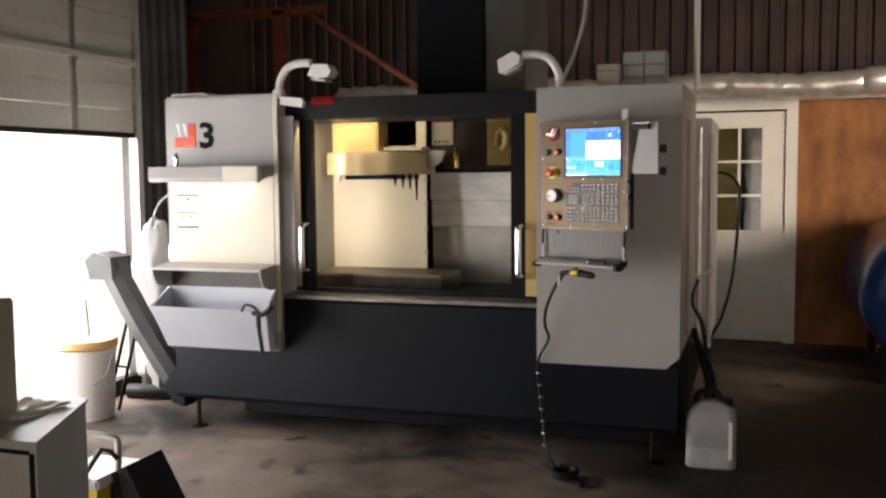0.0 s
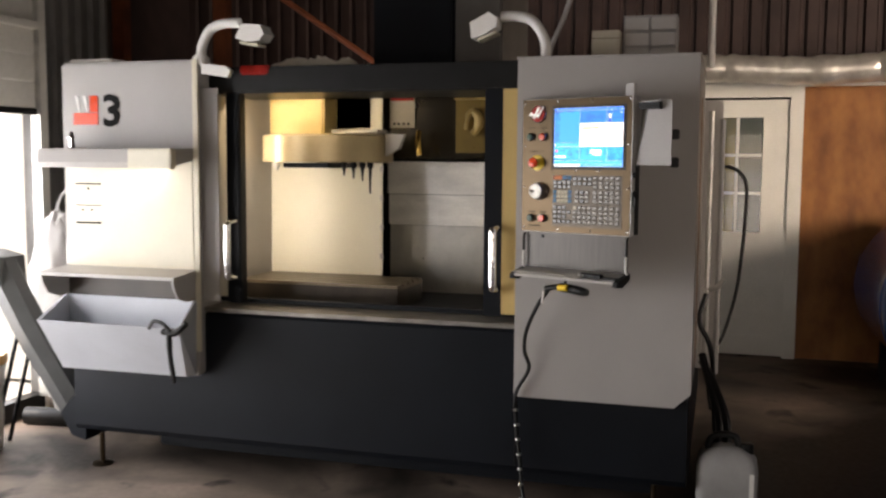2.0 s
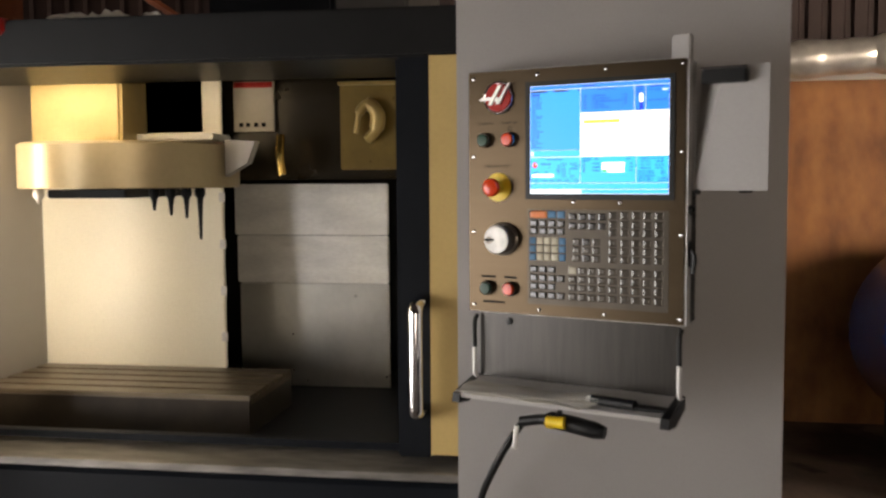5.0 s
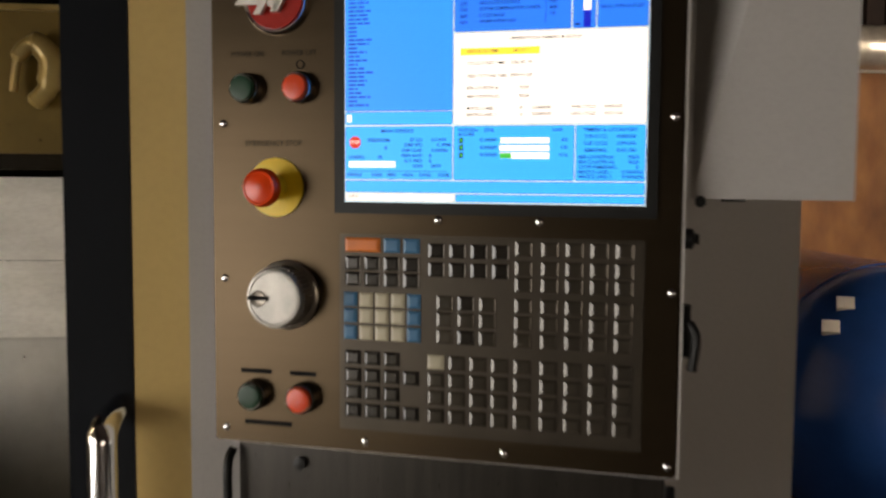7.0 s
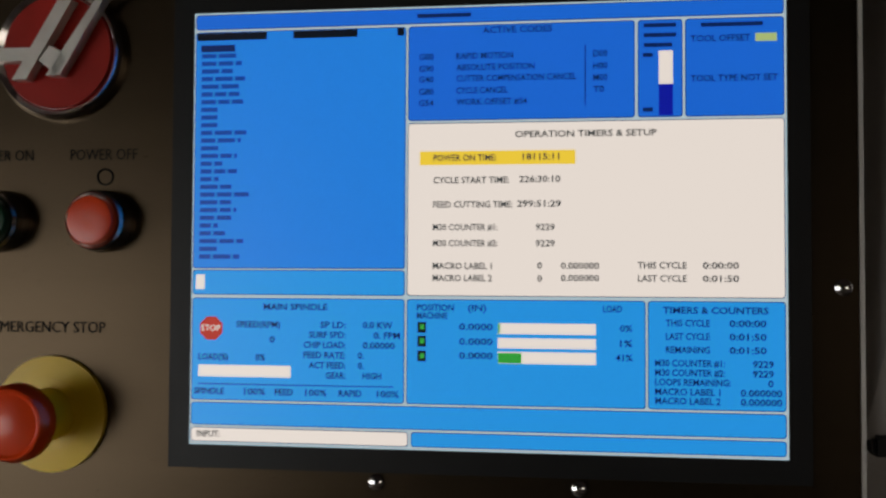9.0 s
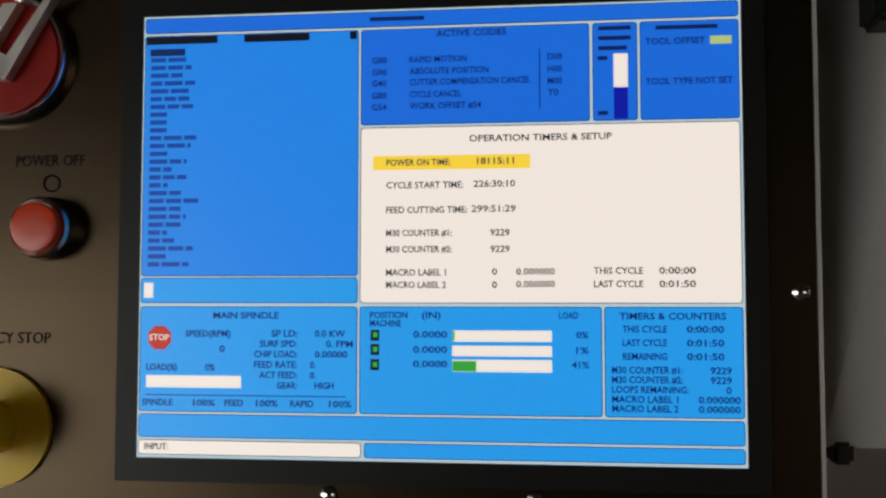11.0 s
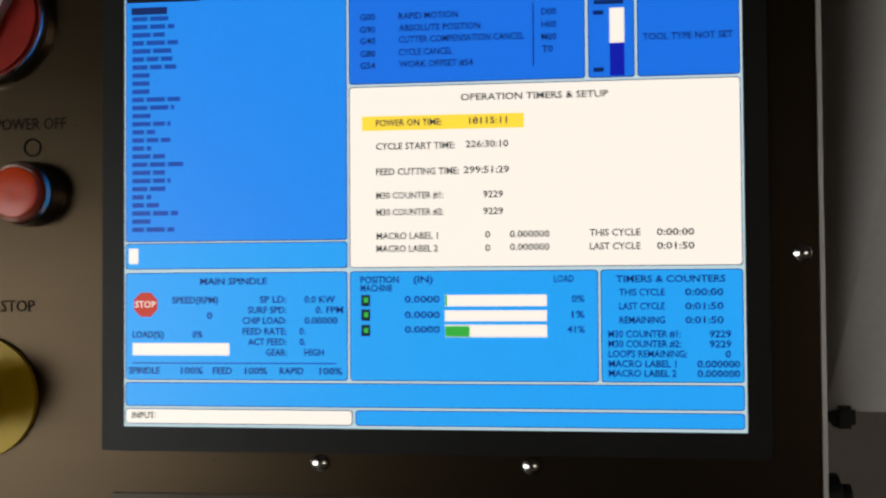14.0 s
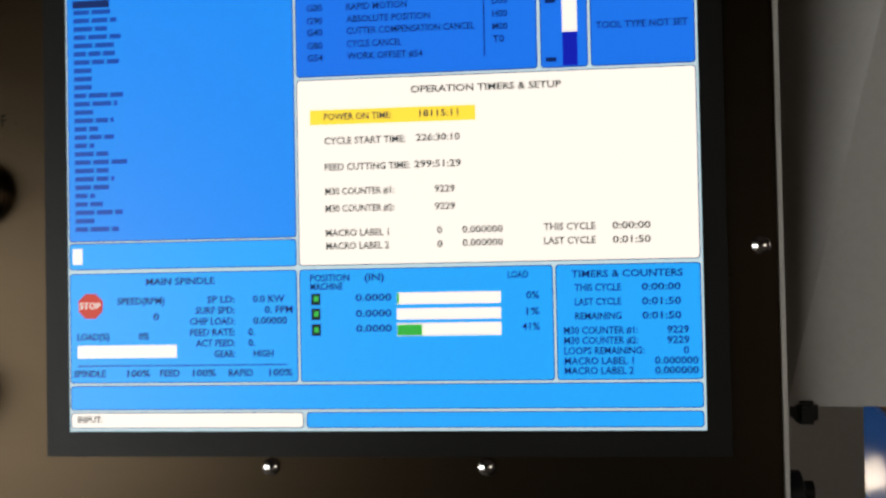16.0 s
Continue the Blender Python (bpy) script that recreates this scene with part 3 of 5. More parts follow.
part("coolant_nozzle", tube([(-0.965, 0.86, 1.655), (-0.962, 0.84, 1.60), (-0.955, 0.84, 1.535)], 0.014, 10), mat("brass", (0.55, 0.36, 0.10), 0.25, 1, 0.1, 8), mill, "brass coolant nozzle", smooth=True)
part("rear_plate", boxm(-0.80, -0.58, 0.955, 0.97, 1.55, 1.82, 0.004), mat("brassy_cover", (0.24, 0.165, 0.05), 0.3, 0.5, 0.2, 6), mill, "yellowed metal cover")
M_horn = mat("yellowed_casting", (0.40, 0.29, 0.11), 0.3, 0.3, 0.25, 12)
part("coolant_elbow", tube([(-0.742, 0.93, 1.664), (-0.73, 0.93, 1.728), (-0.701, 0.93, 1.753), (-0.672, 0.93, 1.721), (-0.679, 0.93, 1.672), (-0.708, 0.93, 1.64)], [0.008, 0.016, 0.022, 0.024, 0.018, 0.010], 14), M_horn, mill, "yellowed curved coolant elbow", smooth=True)
part("cover_rim", prism([(-0.80, 1.815), (-0.58, 1.815), (-0.58, 1.825), (-0.80, 1.825)], 0.93, 0.955, "y"), M_horn, mill)

# tool carousel
car = part("tool_carousel", turned([(0.05, 1.497), (0.327, 1.497), (0.33, 1.5), (0.33, 1.625), (0.322, 1.632), (0.1, 1.633)], 64, pose(-1.43, 0.80, 0)), mat("carousel_cover", (0.50, 0.41, 0.25), 0.36, 0.4, 0.05, 2), mill, "beige drum-shaped tool changer cover", smooth=True)
part("carousel_plate", boxm(-1.55, -1.31, 0.52, 0.9, 1.470, 1.494, 0.004), M_dark, car)
for x, y, drop in ((-1.262, 0.60, 0.02), (-1.225, 0.63, 0.035), (-1.19, 0.66, 0.045), (-1.165, 0.70, 0.11), (-1.60, 0.56, 0.0)):
    part("tool_holder", turned([(0.012, 1.50), (0.016, 1.488), (0.016, 1.476), (0.009, 1.466), (0.006, 1.462 - drop * 0.5), (0.004, 1.455 - drop), (0.001, 1.452 - drop)], 12, pose(x, y, 0)), M_dark if x > -1.5 else M_white, car, smooth=True)
part("carousel_motor", boxm(-1.72, -1.42, 0.72, 0.9, 1.63, 1.88, 0.01), mat("golden_cover", (0.62, 0.48, 0.22), 0.35, 0.2, 0.15, 4, 0.04, 80), car)
part("carousel_arm", prism([(-1.10, 1.53), (-1.03, 1.57), (-1.005, 1.635), (-1.10, 1.64)], 0.74, 0.78, "y"), M_paint, car)

part("hanging_brush", tube([(-1.869, 0.86, 1.821), (-1.861, 0.86, 1.757), (-1.854, 0.86, 1.659)], [0.016, 0.012, 0.005], 10), M_dark, mill, "dark brush hanging on the wall", smooth=True)

# table with slots, saddle
tb = part("table", boxm(-1.9, -0.955, 0.53, 0.90, 0.885, 0.902, 0.002), M_iron, mill)
for k in range(5):
    y0 = 0.52 + k * 0.078
    part("slot_bar", boxm(-1.9, -0.955, y0, y0 + 0.062, 0.9, 0.915, 0.002), M_iron, tb)
part("table_body", prism([(0.52, 0.80), (0.52, 0.90), (0.9, 0.90), (0.9, 0.74), (0.6, 0.74)], -1.9, -0.957, "x"), mat("oily_iron", (0.040, 0.030, 0.021), 0.35, 0.5, 0.3, 8, 0.1, 60), mill)
part("saddle", boxm(-1.7, -0.75, 0.6, 1.3, 0.62, 0.74, 0.01), M_dark, mill)
part("saddle_guard", prism([(-0.95, 0.62), (-0.6, 0.62), (-0.5, 0.78), (-0.55, 0.8), (-0.66, 0.66), (-0.95, 0.66)], 0.95, 0.97, "y"), M_sheet, mill)

# column and head tower rising above
part("column", boxm(-1.375, -0.91, 1.3, 2.2, 1.6, 3.2, 0.015), M_dark, mill)
part("column_cover", boxm(-0.905, -0.643, 1.3, 2.0, 1.95, 3.2, 0.012), mat("grey_cover", (0.10, 0.095, 0.09), 0.45), mill)
part("roof", boxm(-2.5, 0.40, 0.96, 1.28, 1.86, 1.92), M_dark, mill)

# control cabinet
cab = part("control_cabinet", prism([(-0.315, 0.515), (0.345, 0.515), (0.41, 0.575), (0.41, 1.925), (-0.315, 1.925)], 0.163, 1.25, "y"), M_paint, mill)
part("top_edge", boxm(-0.32, 0.414, 0.16, 1.24, 1.926, 1.932), M_paint, cab)
part("side_strip", boxm(0.4105, 0.413, 0.52, 0.72, 0.62, 1.78), M_brownside, cab, "brown stained edge of the side panel")
part("rear_cabinet", boxm(0.30, 0.50, 1.3, 2.25, 0.45, 1.82, 0.008), M_paint, mill)
for z in (1.505, 1.615):
    part("catch", boxm(0.303, 0.338, 0.148, 0.163, z - 0.02, z + 0.02, 0.004), M_black, cab, "small dark knockout plug")

# ---- control panel, angled on the cabinet's front ----
cp = thing("control_panel", pose(0, 0, 1.6, 0, 0, -22), "brushed steel control panel with a lit blue display", "control panel")
part("housing", prism([(-0.303, 0.006), (0.183, 0.006), (0.180, 0.085), (-0.303, 0.052)], -0.378, 0.154, "z"), M_paint, cp)
part("mount", prism([(-0.2, 0.06), (0.06, 0.075), (0.06, 0.19), (-0.2, 0.085)], -0.3, 0.08, "z"), M_dark, cp)
fp = part("faceplate", boxm(-0.304, 0.1862, 0.0, 0.006, -0.376, 0.152, 0.002), M_steel, cp, "brushed steel faceplate")
BOLT = turned([(0.0042, 0.0), (0.0042, 0.0014), (0.003, 0.0026), (0.0006, 0.003)], 12, pose(0, 0, 0, 90))
first = None
for u, v in ((-0.290, 0.137), (-0.135, 0.140), (0.018, 0.141), (0.178, 0.142), (-0.290, -0.033), (0.178, -0.030), (-0.290, -0.198), (0.178, -0.196),
             (-0.290, -0.361), (-0.13, -0.364), (0.018, -0.364), (0.178, -0.364), (-0.052, -0.131), (0.051, -0.131)):
    if first is None:
        first = part("screw", BOLT, M_chrome, fp, m=pose(u, 0.0, v), smooth=True)
    else:
        ob = new("screw", first.data)
        ob.parent, ob.matrix_basis = fp, pose(u, 0.0, v)

# display
bm = bmesh.new()
for a in ((-0.163, -0.152, -0.126, 0.124), (0.152, 0.163, -0.126, 0.124), (-0.152, 0.152, -0.126, -0.114), (-0.152, 0.152, 0.114, 0.124)):
    box(bm, a[0], a[1], -0.0022, 0.001, a[2], a[3])
disp = part("display", boxm(-0.1525, 0.1525, -0.0008, 0.0005, -0.1145, 0.1145), S_frame, cp, "lit flat display with blue and white windows")
part("bezel", bm, M_black, cp, "matt black display surround")


def screen_box(name, material, x0, y0, x1, y1, out, r=0.0):
    a, b, c, d = -0.152 + x0 / 1000, -0.152 + x1 / 1000, 0.114 - y1 / 1000, 0.114 - y0 / 1000
    if r:
        poly = []
        for cx, cz, s in ((a + r, c + r, 180), (b - r, c + r, 270), (b - r, d - r, 0), (a + r, d - r, 90)):
            poly += [(cx + r * math.cos(radians(s + q * 30)), cz + r * math.sin(radians(s + q * 30))) for q in range(4)]
        return part(name, prism(poly, -out, -out + 0.0003, "y"), material, disp)
    return part(name, boxm(a, b, -out, -out + 0.0002, c, d), material, disp)


WINDOWS = [
    (S_deep, 1.1, 1.3, 302.6, 8.6),
    (S_mid, 1.1, 10.6, 113.9, 135.4),
    (S_light, 1.1, 136.9, 113.9, 149.2),
    (S_deep, 115.8, 10.6, 230.3, 59.0),
    (S_deep, 232.5, 10.6, 253.7, 59.0),
    (S_deep, 255.7, 10.6, 302.6, 59.0),
    (S_white, 115.8, 61.0, 302.6, 149.2),
    (S_light, 1.1, 151.6, 113.9, 204.4),
    (S_light, 115.8, 151.6, 235.3, 204.4),
    (S_light, 237.2, 151.6, 302.6, 204.4),
    (S_light, 1.1, 206.3, 302.6, 217.4),
    (S_white, 1.1, 219.4, 116.1, 226.2),
    (S_light, 118.3, 219.4, 302.6, 226.2),
]
BLOCKS = [
    (S_black, 1.5, 10.8, 39.8, 14.8),
    (S_black, 54.0, 10.8, 88.6, 14.8),
    (S_black, 109.6, 10.8, 113.2, 14.8),
    (S_ink, 3.7, 17.2, 22.5, 20.9),
    (S_yellow, 121.9, 75.3, 201.1, 82.4),
    (S_white, 4.6, 186.4, 54.5, 192.5),
    (S_white, 162.2, 163.0, 211.3, 168.5),
    (S_white, 162.2, 170.5, 211.3, 175.7),
    (S_white, 162.2, 177.4, 211.3, 183.4),
    (S_white, 242.4, 26.0, 249.3, 42.8),
    (S_navy, 242.4, 42.8, 249.3, 58.6),
    (S_lime, 289.3, 18.4, 299.5, 22.4),
    (S_white, 2.6, 139.1, 7.4, 146.7),
    (S_black, 121.1, 162.8, 125.5, 168.3),
    (S_black, 121.1, 169.9, 125.5, 175.4),
    (S_black, 121.1, 177.4, 125.5, 182.9),
    (S_ink, 205.7, 22.2, 206.3, 52.8),
    (S_ink, 4.6, 196.1, 108.7, 196.6),
]
CODES = [
    ("ACTIVE CODES", 153.9, 13.4, 35.6),
    ("G00", 121.1, 26.5, 7.7),
    ("RAPID MOTION", 140.4, 26.5, 29.2),
    ("G90", 121.1, 32.7, 7.7),
    ("ABSOLUTE POSITION", 140.4, 32.4, 40.2),
    ("G40", 121.1, 38.3, 7.7),
    ("CUTTER COMPENSATION CANCEL", 140.4, 38.1, 61.2),
    ("G80", 121.1, 44.6, 7.7),
    ("CYCLE CANCEL", 140.4, 44.3, 26.5),
    ("G54", 121.1, 50.5, 7.7),
    ("WORK OFFSET #54", 140.4, 50.2, 36.4),
    ("D00", 209.9, 26.8, 7.2),
    ("H00", 209.9, 33.0, 7.2),
    ("M00", 209.9, 39.0, 7.2),
    ("T0", 209.9, 44.9, 5.5),
    ("TOOL TYPE NOT SET", 257.9, 40.6, 41.9),
    ("TOOL OFFSET", 257.9, 20.6, 28.9),
]
TIMER_ROWS = [
    ("OPERATION TIMERS & SETUP", 170.7, 67.2, 70.6),
    ("POWER ON TIME:", 128.8, 78.9, 32.5),
    ("18115:11", 174.6, 78.7, 18.5),
    ("CYCLE START TIME:", 128.8, 90.4, 38.9),
    ("226:30:10", 172.9, 90.1, 20.7),
    ("FEED CUTTING TIME:", 128.8, 102.9, 40.8),
    ("299:51:29", 171.8, 102.6, 22.1),
    ("M30 COUNTER #1:", 128.8, 114.5, 33.1),
    ("9229", 181.2, 114.5, 9.6),
    ("M30 COUNTER #2:", 128.8, 122.7, 33.1),
    ("9229", 181.2, 122.7, 9.6),
    ("MACRO LABEL 1", 128.8, 134.3, 30.3),
    ("0", 182.0, 134.0, 2.5),
    ("0.000000", 193.9, 134.0, 19.0),
    ("THIS CYCLE", 231.9, 133.7, 23.8),
    ("0:00:00", 263.4, 133.7, 17.4),
    ("MACRO LABEL 2", 128.8, 140.5, 30.3),
    ("0", 182.0, 140.5, 2.5),
    ("0.000000", 193.9, 140.2, 19.0),
    ("LAST CYCLE", 231.9, 140.2, 23.8),
    ("0:01:50", 263.4, 140.2, 17.4),
    ("INPUT:", 4.3, 222.5, 12.5),
]
SPINDLE_ROWS = [
    ("MAIN SPINDLE", 39.7, 155.9, 34.2),
    ("SPEED(RPM)", 25.1, 165.2, 23.7),
    ("0", 43.1, 172.9, 2.8),
    ("LOAD(%)", 4.6, 182.3, 16.2),
    ("0%", 35.7, 182.3, 5.1),
    ("SP LD:", 70.2, 165.0, 13.4),
    ("0.0 KW", 92.7, 165.0, 15.5),
    ("SURF SPD:", 64.2, 170.2, 19.4),
    ("0. FPM", 98.4, 170.2, 13.7),
    ("CHIP LOAD:", 61.4, 175.4, 22.2),
    ("0.00000", 92.7, 175.4, 16.6),
    ("FEED RATE:", 61.4, 180.7, 22.2),
    ("0.", 90.2, 180.7, 3.1),
    ("ACT FEED:", 64.2, 185.9, 19.4),
    ("0.", 90.2, 185.9, 3.1),
    ("GEAR:", 73.3, 191.1, 10.3),
    ("HIGH", 92.7, 191.1, 9.7),
    ("SPINDLE", 2.6, 200.2, 16.2),
    ("100%", 29.7, 200.2, 11.4),
    ("FEED", 46.2, 200.2, 9.7),
    ("100%", 62.5, 200.2, 11.4),
    ("RAPID", 80.2, 200.2, 12.0),
    ("100%", 100.2, 200.2, 11.4),
]
LOAD_ROWS = [
    ("POSITION", 120.8, 155.6, 19.0),
    ("(IN)", 147.0, 155.6, 9.4),
    ("LOAD", 214.8, 155.6, 9.4),
    ("MACHINE", 120.8, 159.7, 15.7),
    ("0.0000", 142.6, 165.2, 17.1),
    ("0.0000", 142.6, 172.7, 17.1),
    ("0.0000", 142.6, 179.8, 17.1),
    ("0%", 223.1, 165.2, 6.1),
    ("1%", 223.1, 172.7, 6.1),
    ("41%", 220.9, 179.8, 8.3),
]
COUNTER_ROWS = [
    ("TIMERS & COUNTERS", 244.1, 155.9, 50.7),
    ("THIS CYCLE", 245.5, 162.2, 21.2),
    ("0:00:00", 276.1, 162.2, 17.6),
    ("LAST CYCLE", 245.5, 168.8, 21.2),
    ("0:01:50", 276.1, 168.8, 17.6),
    ("REMAINING", 245.5, 175.4, 21.2),
    ("0:01:50", 276.1, 175.4, 17.6),
    ("M30 COUNTER #1:", 240.2, 182.0, 33.7),
    ("9229", 287.1, 182.0, 9.9),
    ("M30 COUNTER #2:", 240.2, 186.7, 33.7),
    ("9229", 287.1, 186.7, 9.9),
    ("LOOPS REMAINING:", 240.2, 191.4, 36.4),
    ("0", 294.3, 191.4, 2.5),
    ("MACRO LABEL 1", 240.2, 196.1, 31.5),
    ("0.000000", 281.3, 196.1, 19.6),
    ("MACRO LABEL 2", 240.2, 200.6, 31.5),
    ("0.000000", 281.3, 200.6, 19.6),
]
for w, x0, y0, x1, y1 in WINDOWS:
    screen_box("window_outline", S_ink, x0 - 0.45, y0 - 0.45, x1 + 0.45, y1 + 0.45, 0.0010, 0.0016)
    screen_box("screen_window", w, x0, y0, x1, y1, 0.0011, 0.0014)
for w, x0, y0, x1, y1 in BLOCKS:
    screen_box("screen_block", w, x0, y0, x1, y1, 0.0013)
screen_box("screen_block", S_green, 162.3, 178, 174.2, 183.2, 0.0015)
screen_box("screen_block", S_green, 162.3, 163.2, 163.4, 168.2, 0.0015)
for k, y in enumerate((163, 170.2, 177.8)):
    screen_box("screen_block", S_green, 122.4, y + 1, 124.6, y + 3.6, 0.0015)


def screen_text(rows, ink, size=0.0046):
    for text, x, y, w in rows:
        m = Matrix.Translation((-0.152 + x / 1000, -0.00145, 0.114 - y / 1000)) @ pose(0, 0, 0, 90)
        lettering("caption", text, size, ink, disp, m, width=w / 1000, bold=0.00009)


screen_text(CODES, S_ink)
screen_text(TIMER_ROWS, S_grey)
screen_text(SPINDLE_ROWS, S_ink)
screen_text(LOAD_ROWS, S_ink)
screen_text(COUNTER_ROWS, S_ink)
stop = part("stop_symbol", turned([(0.0066, 0), (0.0066, 0.0003)], 8, pose(-0.152 + 0.0114, -0.0012, 0.114 - 0.1672, 90, 22.5)), S_red, disp)
lettering("caption", "STOP", 0.0046, S_white, disp, Matrix.Translation((-0.152 + 0.0062, -0.0018, 0.114 - 0.1672)) @ pose(0, 0, 0, 90), width=0.0104)
# illegible program lines as short bars
LINE_WIDTHS = (0, 20, 22, 18, 24, 21, 21, 24, 9, 9, 9, 25, 22, 12, 20, 12, 20, 10, 19, 27, 18, 20, 20, 10, 14, 24, 12, 22)
random.seed(11)
for k, total in enumerate(LINE_WIDTHS):
    y, x = 18.9 + k * 4.1, 4.2
    while total > 1.5:
        w = min(total, random.choice((6.2, 8.0, 9.6)))
        screen_box("screen_line", S_dim, x, y - 1.15, x + w, y + 1.15, 0.0013)
        x, total = x + w + 1.3, total - w - 1.3
for x, y, w in ((263, 13.5, 30), (257.5, 20.5, 0), (235, 13, 16), (235, 18, 16), (235, 23, 14), (234.5, 28, 5), (234.5, 55.5, 5), (120, 4.8, 28)):
    if w:
        screen_box("screen_line", S_ink, x, y - 1.0, x + w, y + 1.1, 0.0013)

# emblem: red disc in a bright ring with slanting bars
em = part("emblem", turned([(0.036, 0.0), (0.0365, 0.004), (0.034, 0.008), (0.031, 0.006), (0.031, 0.005), (0.0005, 0.005)], 40, pose(-0.227, 0, 0.094, 90)), M_chrome, fp, "round emblem with a bright ring", smooth=True)
part("emblem_disc", turned([(0.0305, 0.0), (0.0305, 0.0015), (0.0005, 0.0015)], 36, pose(-0.227, -0.0055, 0.094, 90)), M_redlogo, fp, "dark red emblem disc")
for poly in ([(-0.268, 0.086), (-0.262, 0.093), (-0.236, 0.093), (-0.240, 0.086)], [(-0.247, 0.076), (-0.239, 0.076), (-0.214, 0.118), (-0.222, 0.118)],
             [(-0.228, 0.078), (-0.220, 0.078), (-0.194, 0.122), (-0.198, 0.122)], [(-0.232, 0.086), (-0.222, 0.078), (-0.216, 0.088), (-0.226, 0.094)]):
    part("emblem_bar", prism([(x - 0.001, z + 0.002) for x, z in poly], -0.014, -0.0072, "y"), M_bar, fp)


def push_button(u, v, cap, name, label):
    b = part(name, turned([(0.0165, 0), (0.0168, 0.003), (0.0158, 0.006), (0.0152, 0.011), (0.0160, 0.0125), (0.0150, 0.0145), (0.0135, 0.0135), (0.0005, 0.0132)], 32, pose(u, 0, v, 90)), M_collar, cp, label, smooth=True)
    part("cap", turned([(0.0130, 0.0), (0.0130, 0.0035), (0.0122, 0.0052), (0.0100, 0.0056), (0.0005, 0.0050)], 32, pose(u, -0.0130, v, 90)), cap, b, smooth=True)


push_button(-0.2605, 0.003, M_green, "start_button", "dark green round button in a steel collar")
push_button(-0.2010, 0.003, M_red, "off_button", "red round button in a steel collar")
push_button(-0.2545, -0.322, M_green, "cycle_button", "dark green round button in a steel collar")
push_button(-0.1985, -0.322, M_red, "hold_button", "red round button in a steel collar")
es = part("emergency_stop", turned([(0.031, 0), (0.031, 0.003), (0.019, 0.004), (0.019, 0.0042)], 36, pose(-0.229, 0, -0.100, 90)), M_yellow, cp, "red mushroom stop button on a yellow disc", smooth=True)
part("stem", turned([(0.014, 0.0), (0.014, 0.026), (0.0125, 0.03)], 28, pose(-0.229, -0.004, -0.100, 90)), M_yellow, es, smooth=True)
part("mushroom", turned([(0.0125, 0.0), (0.0185, 0.001), (0.0198, 0.004), (0.0196, 0.010), (0.0175, 0.0145), (0.0165, 0.0148), (0.0150, 0.0140), (0.006, 0.0162), (0.0005, 0.0165)], 40, pose(-0.229, -0.028, -0.100, 90)), M_red, es, "glossy red mushroom cap", smooth=True)
jog = part("jog_wheel", turned([(0.036, 0.0), (0.037, 0.004), (0.035, 0.006), (0.0315, 0.0065), (0.0315, 0.030), (0.0300, 0.033)], 60, pose(-0.217, 0, -0.213, 90)), M_wheelside, cp, "silver jog wheel", smooth=True)
part("wheel_face", turned([(0.0300, 0.0), (0.0296, 0.0022), (0.0270, 0.0028), (0.0262, 0.0018), (0.0005, 0.0018)], 60, pose(-0.217, -0.033, -0.213, 90)), mat("worn_alloy", (0.46, 0.44, 0.40), 0.42, 0.35, 0.2, 40), jog, "pale wheel face", smooth=True)
part("finger_dimple", turned([(0.0085, 0.0), (0.0085, 0.0012), (0.0065, 0.0004), (0.0005, 0.0002)], 24, pose(-0.234, -0.0348, -0.214, 90)), M_wheelside, jog, smooth=True)
part("crank_mark", boxm(-0.246, -0.222, -0.0362, -0.0349, -0.216, -0.211, 0.0005), M_print, jog)
for k in range(40):
    q = k * math.pi / 20
    part("knurl", boxm(-0.0008, 0.0008, -0.0008, 0.0008, -0.010, 0.010), M_wheelside, jog, m=pose(-0.217 + 0.0316 * math.cos(q), -0.019, -0.213 + 0.0316 * math.sin(q), 90, 0, 0))

for text, u, v, w in (("POWER ON", -0.280, 0.039, 0.037), ("POWER OFF", -0.2215, 0.039, 0.038), ("EMERGENCY STOP", -0.264, -0.054, 0.064)):
    lettering("lettering", text, 0.0085, M_print, fp, Matrix.Translation((u, -0.0003, v)) @ pose(0, 0, 0, 90), width=w)
part("circle_mark", tube([(-0.2015 + 0.0043 * math.cos(k * math.pi / 12), -0.0002, 0.0272 + 0.0043 * math.sin(k * math.pi / 12)) for k in range(25)], 0.0006, 5, smooth=1), M_print, fp)
for u, v, w in ((-0.272, -0.297, 0.036), (-0.215, -0.297, 0.03), (-0.268, -0.353, 0.055)):
    part("print_bar", boxm(u, u + w, -0.0004, 0.0, v - 0.0025, v + 0.0025), M_print, fp)

# keypad
kp = part("keypad", boxm(-0.158, 0.153, -0.0012, 0.0, -0.352, -0.147, 0.0005), mat("keypad_sheet", (0.055, 0.044, 0.032), 0.36, 0.6, 0.1, 20), cp, "grey keypad with rows of small square keys")
KEY_MESHES = {}


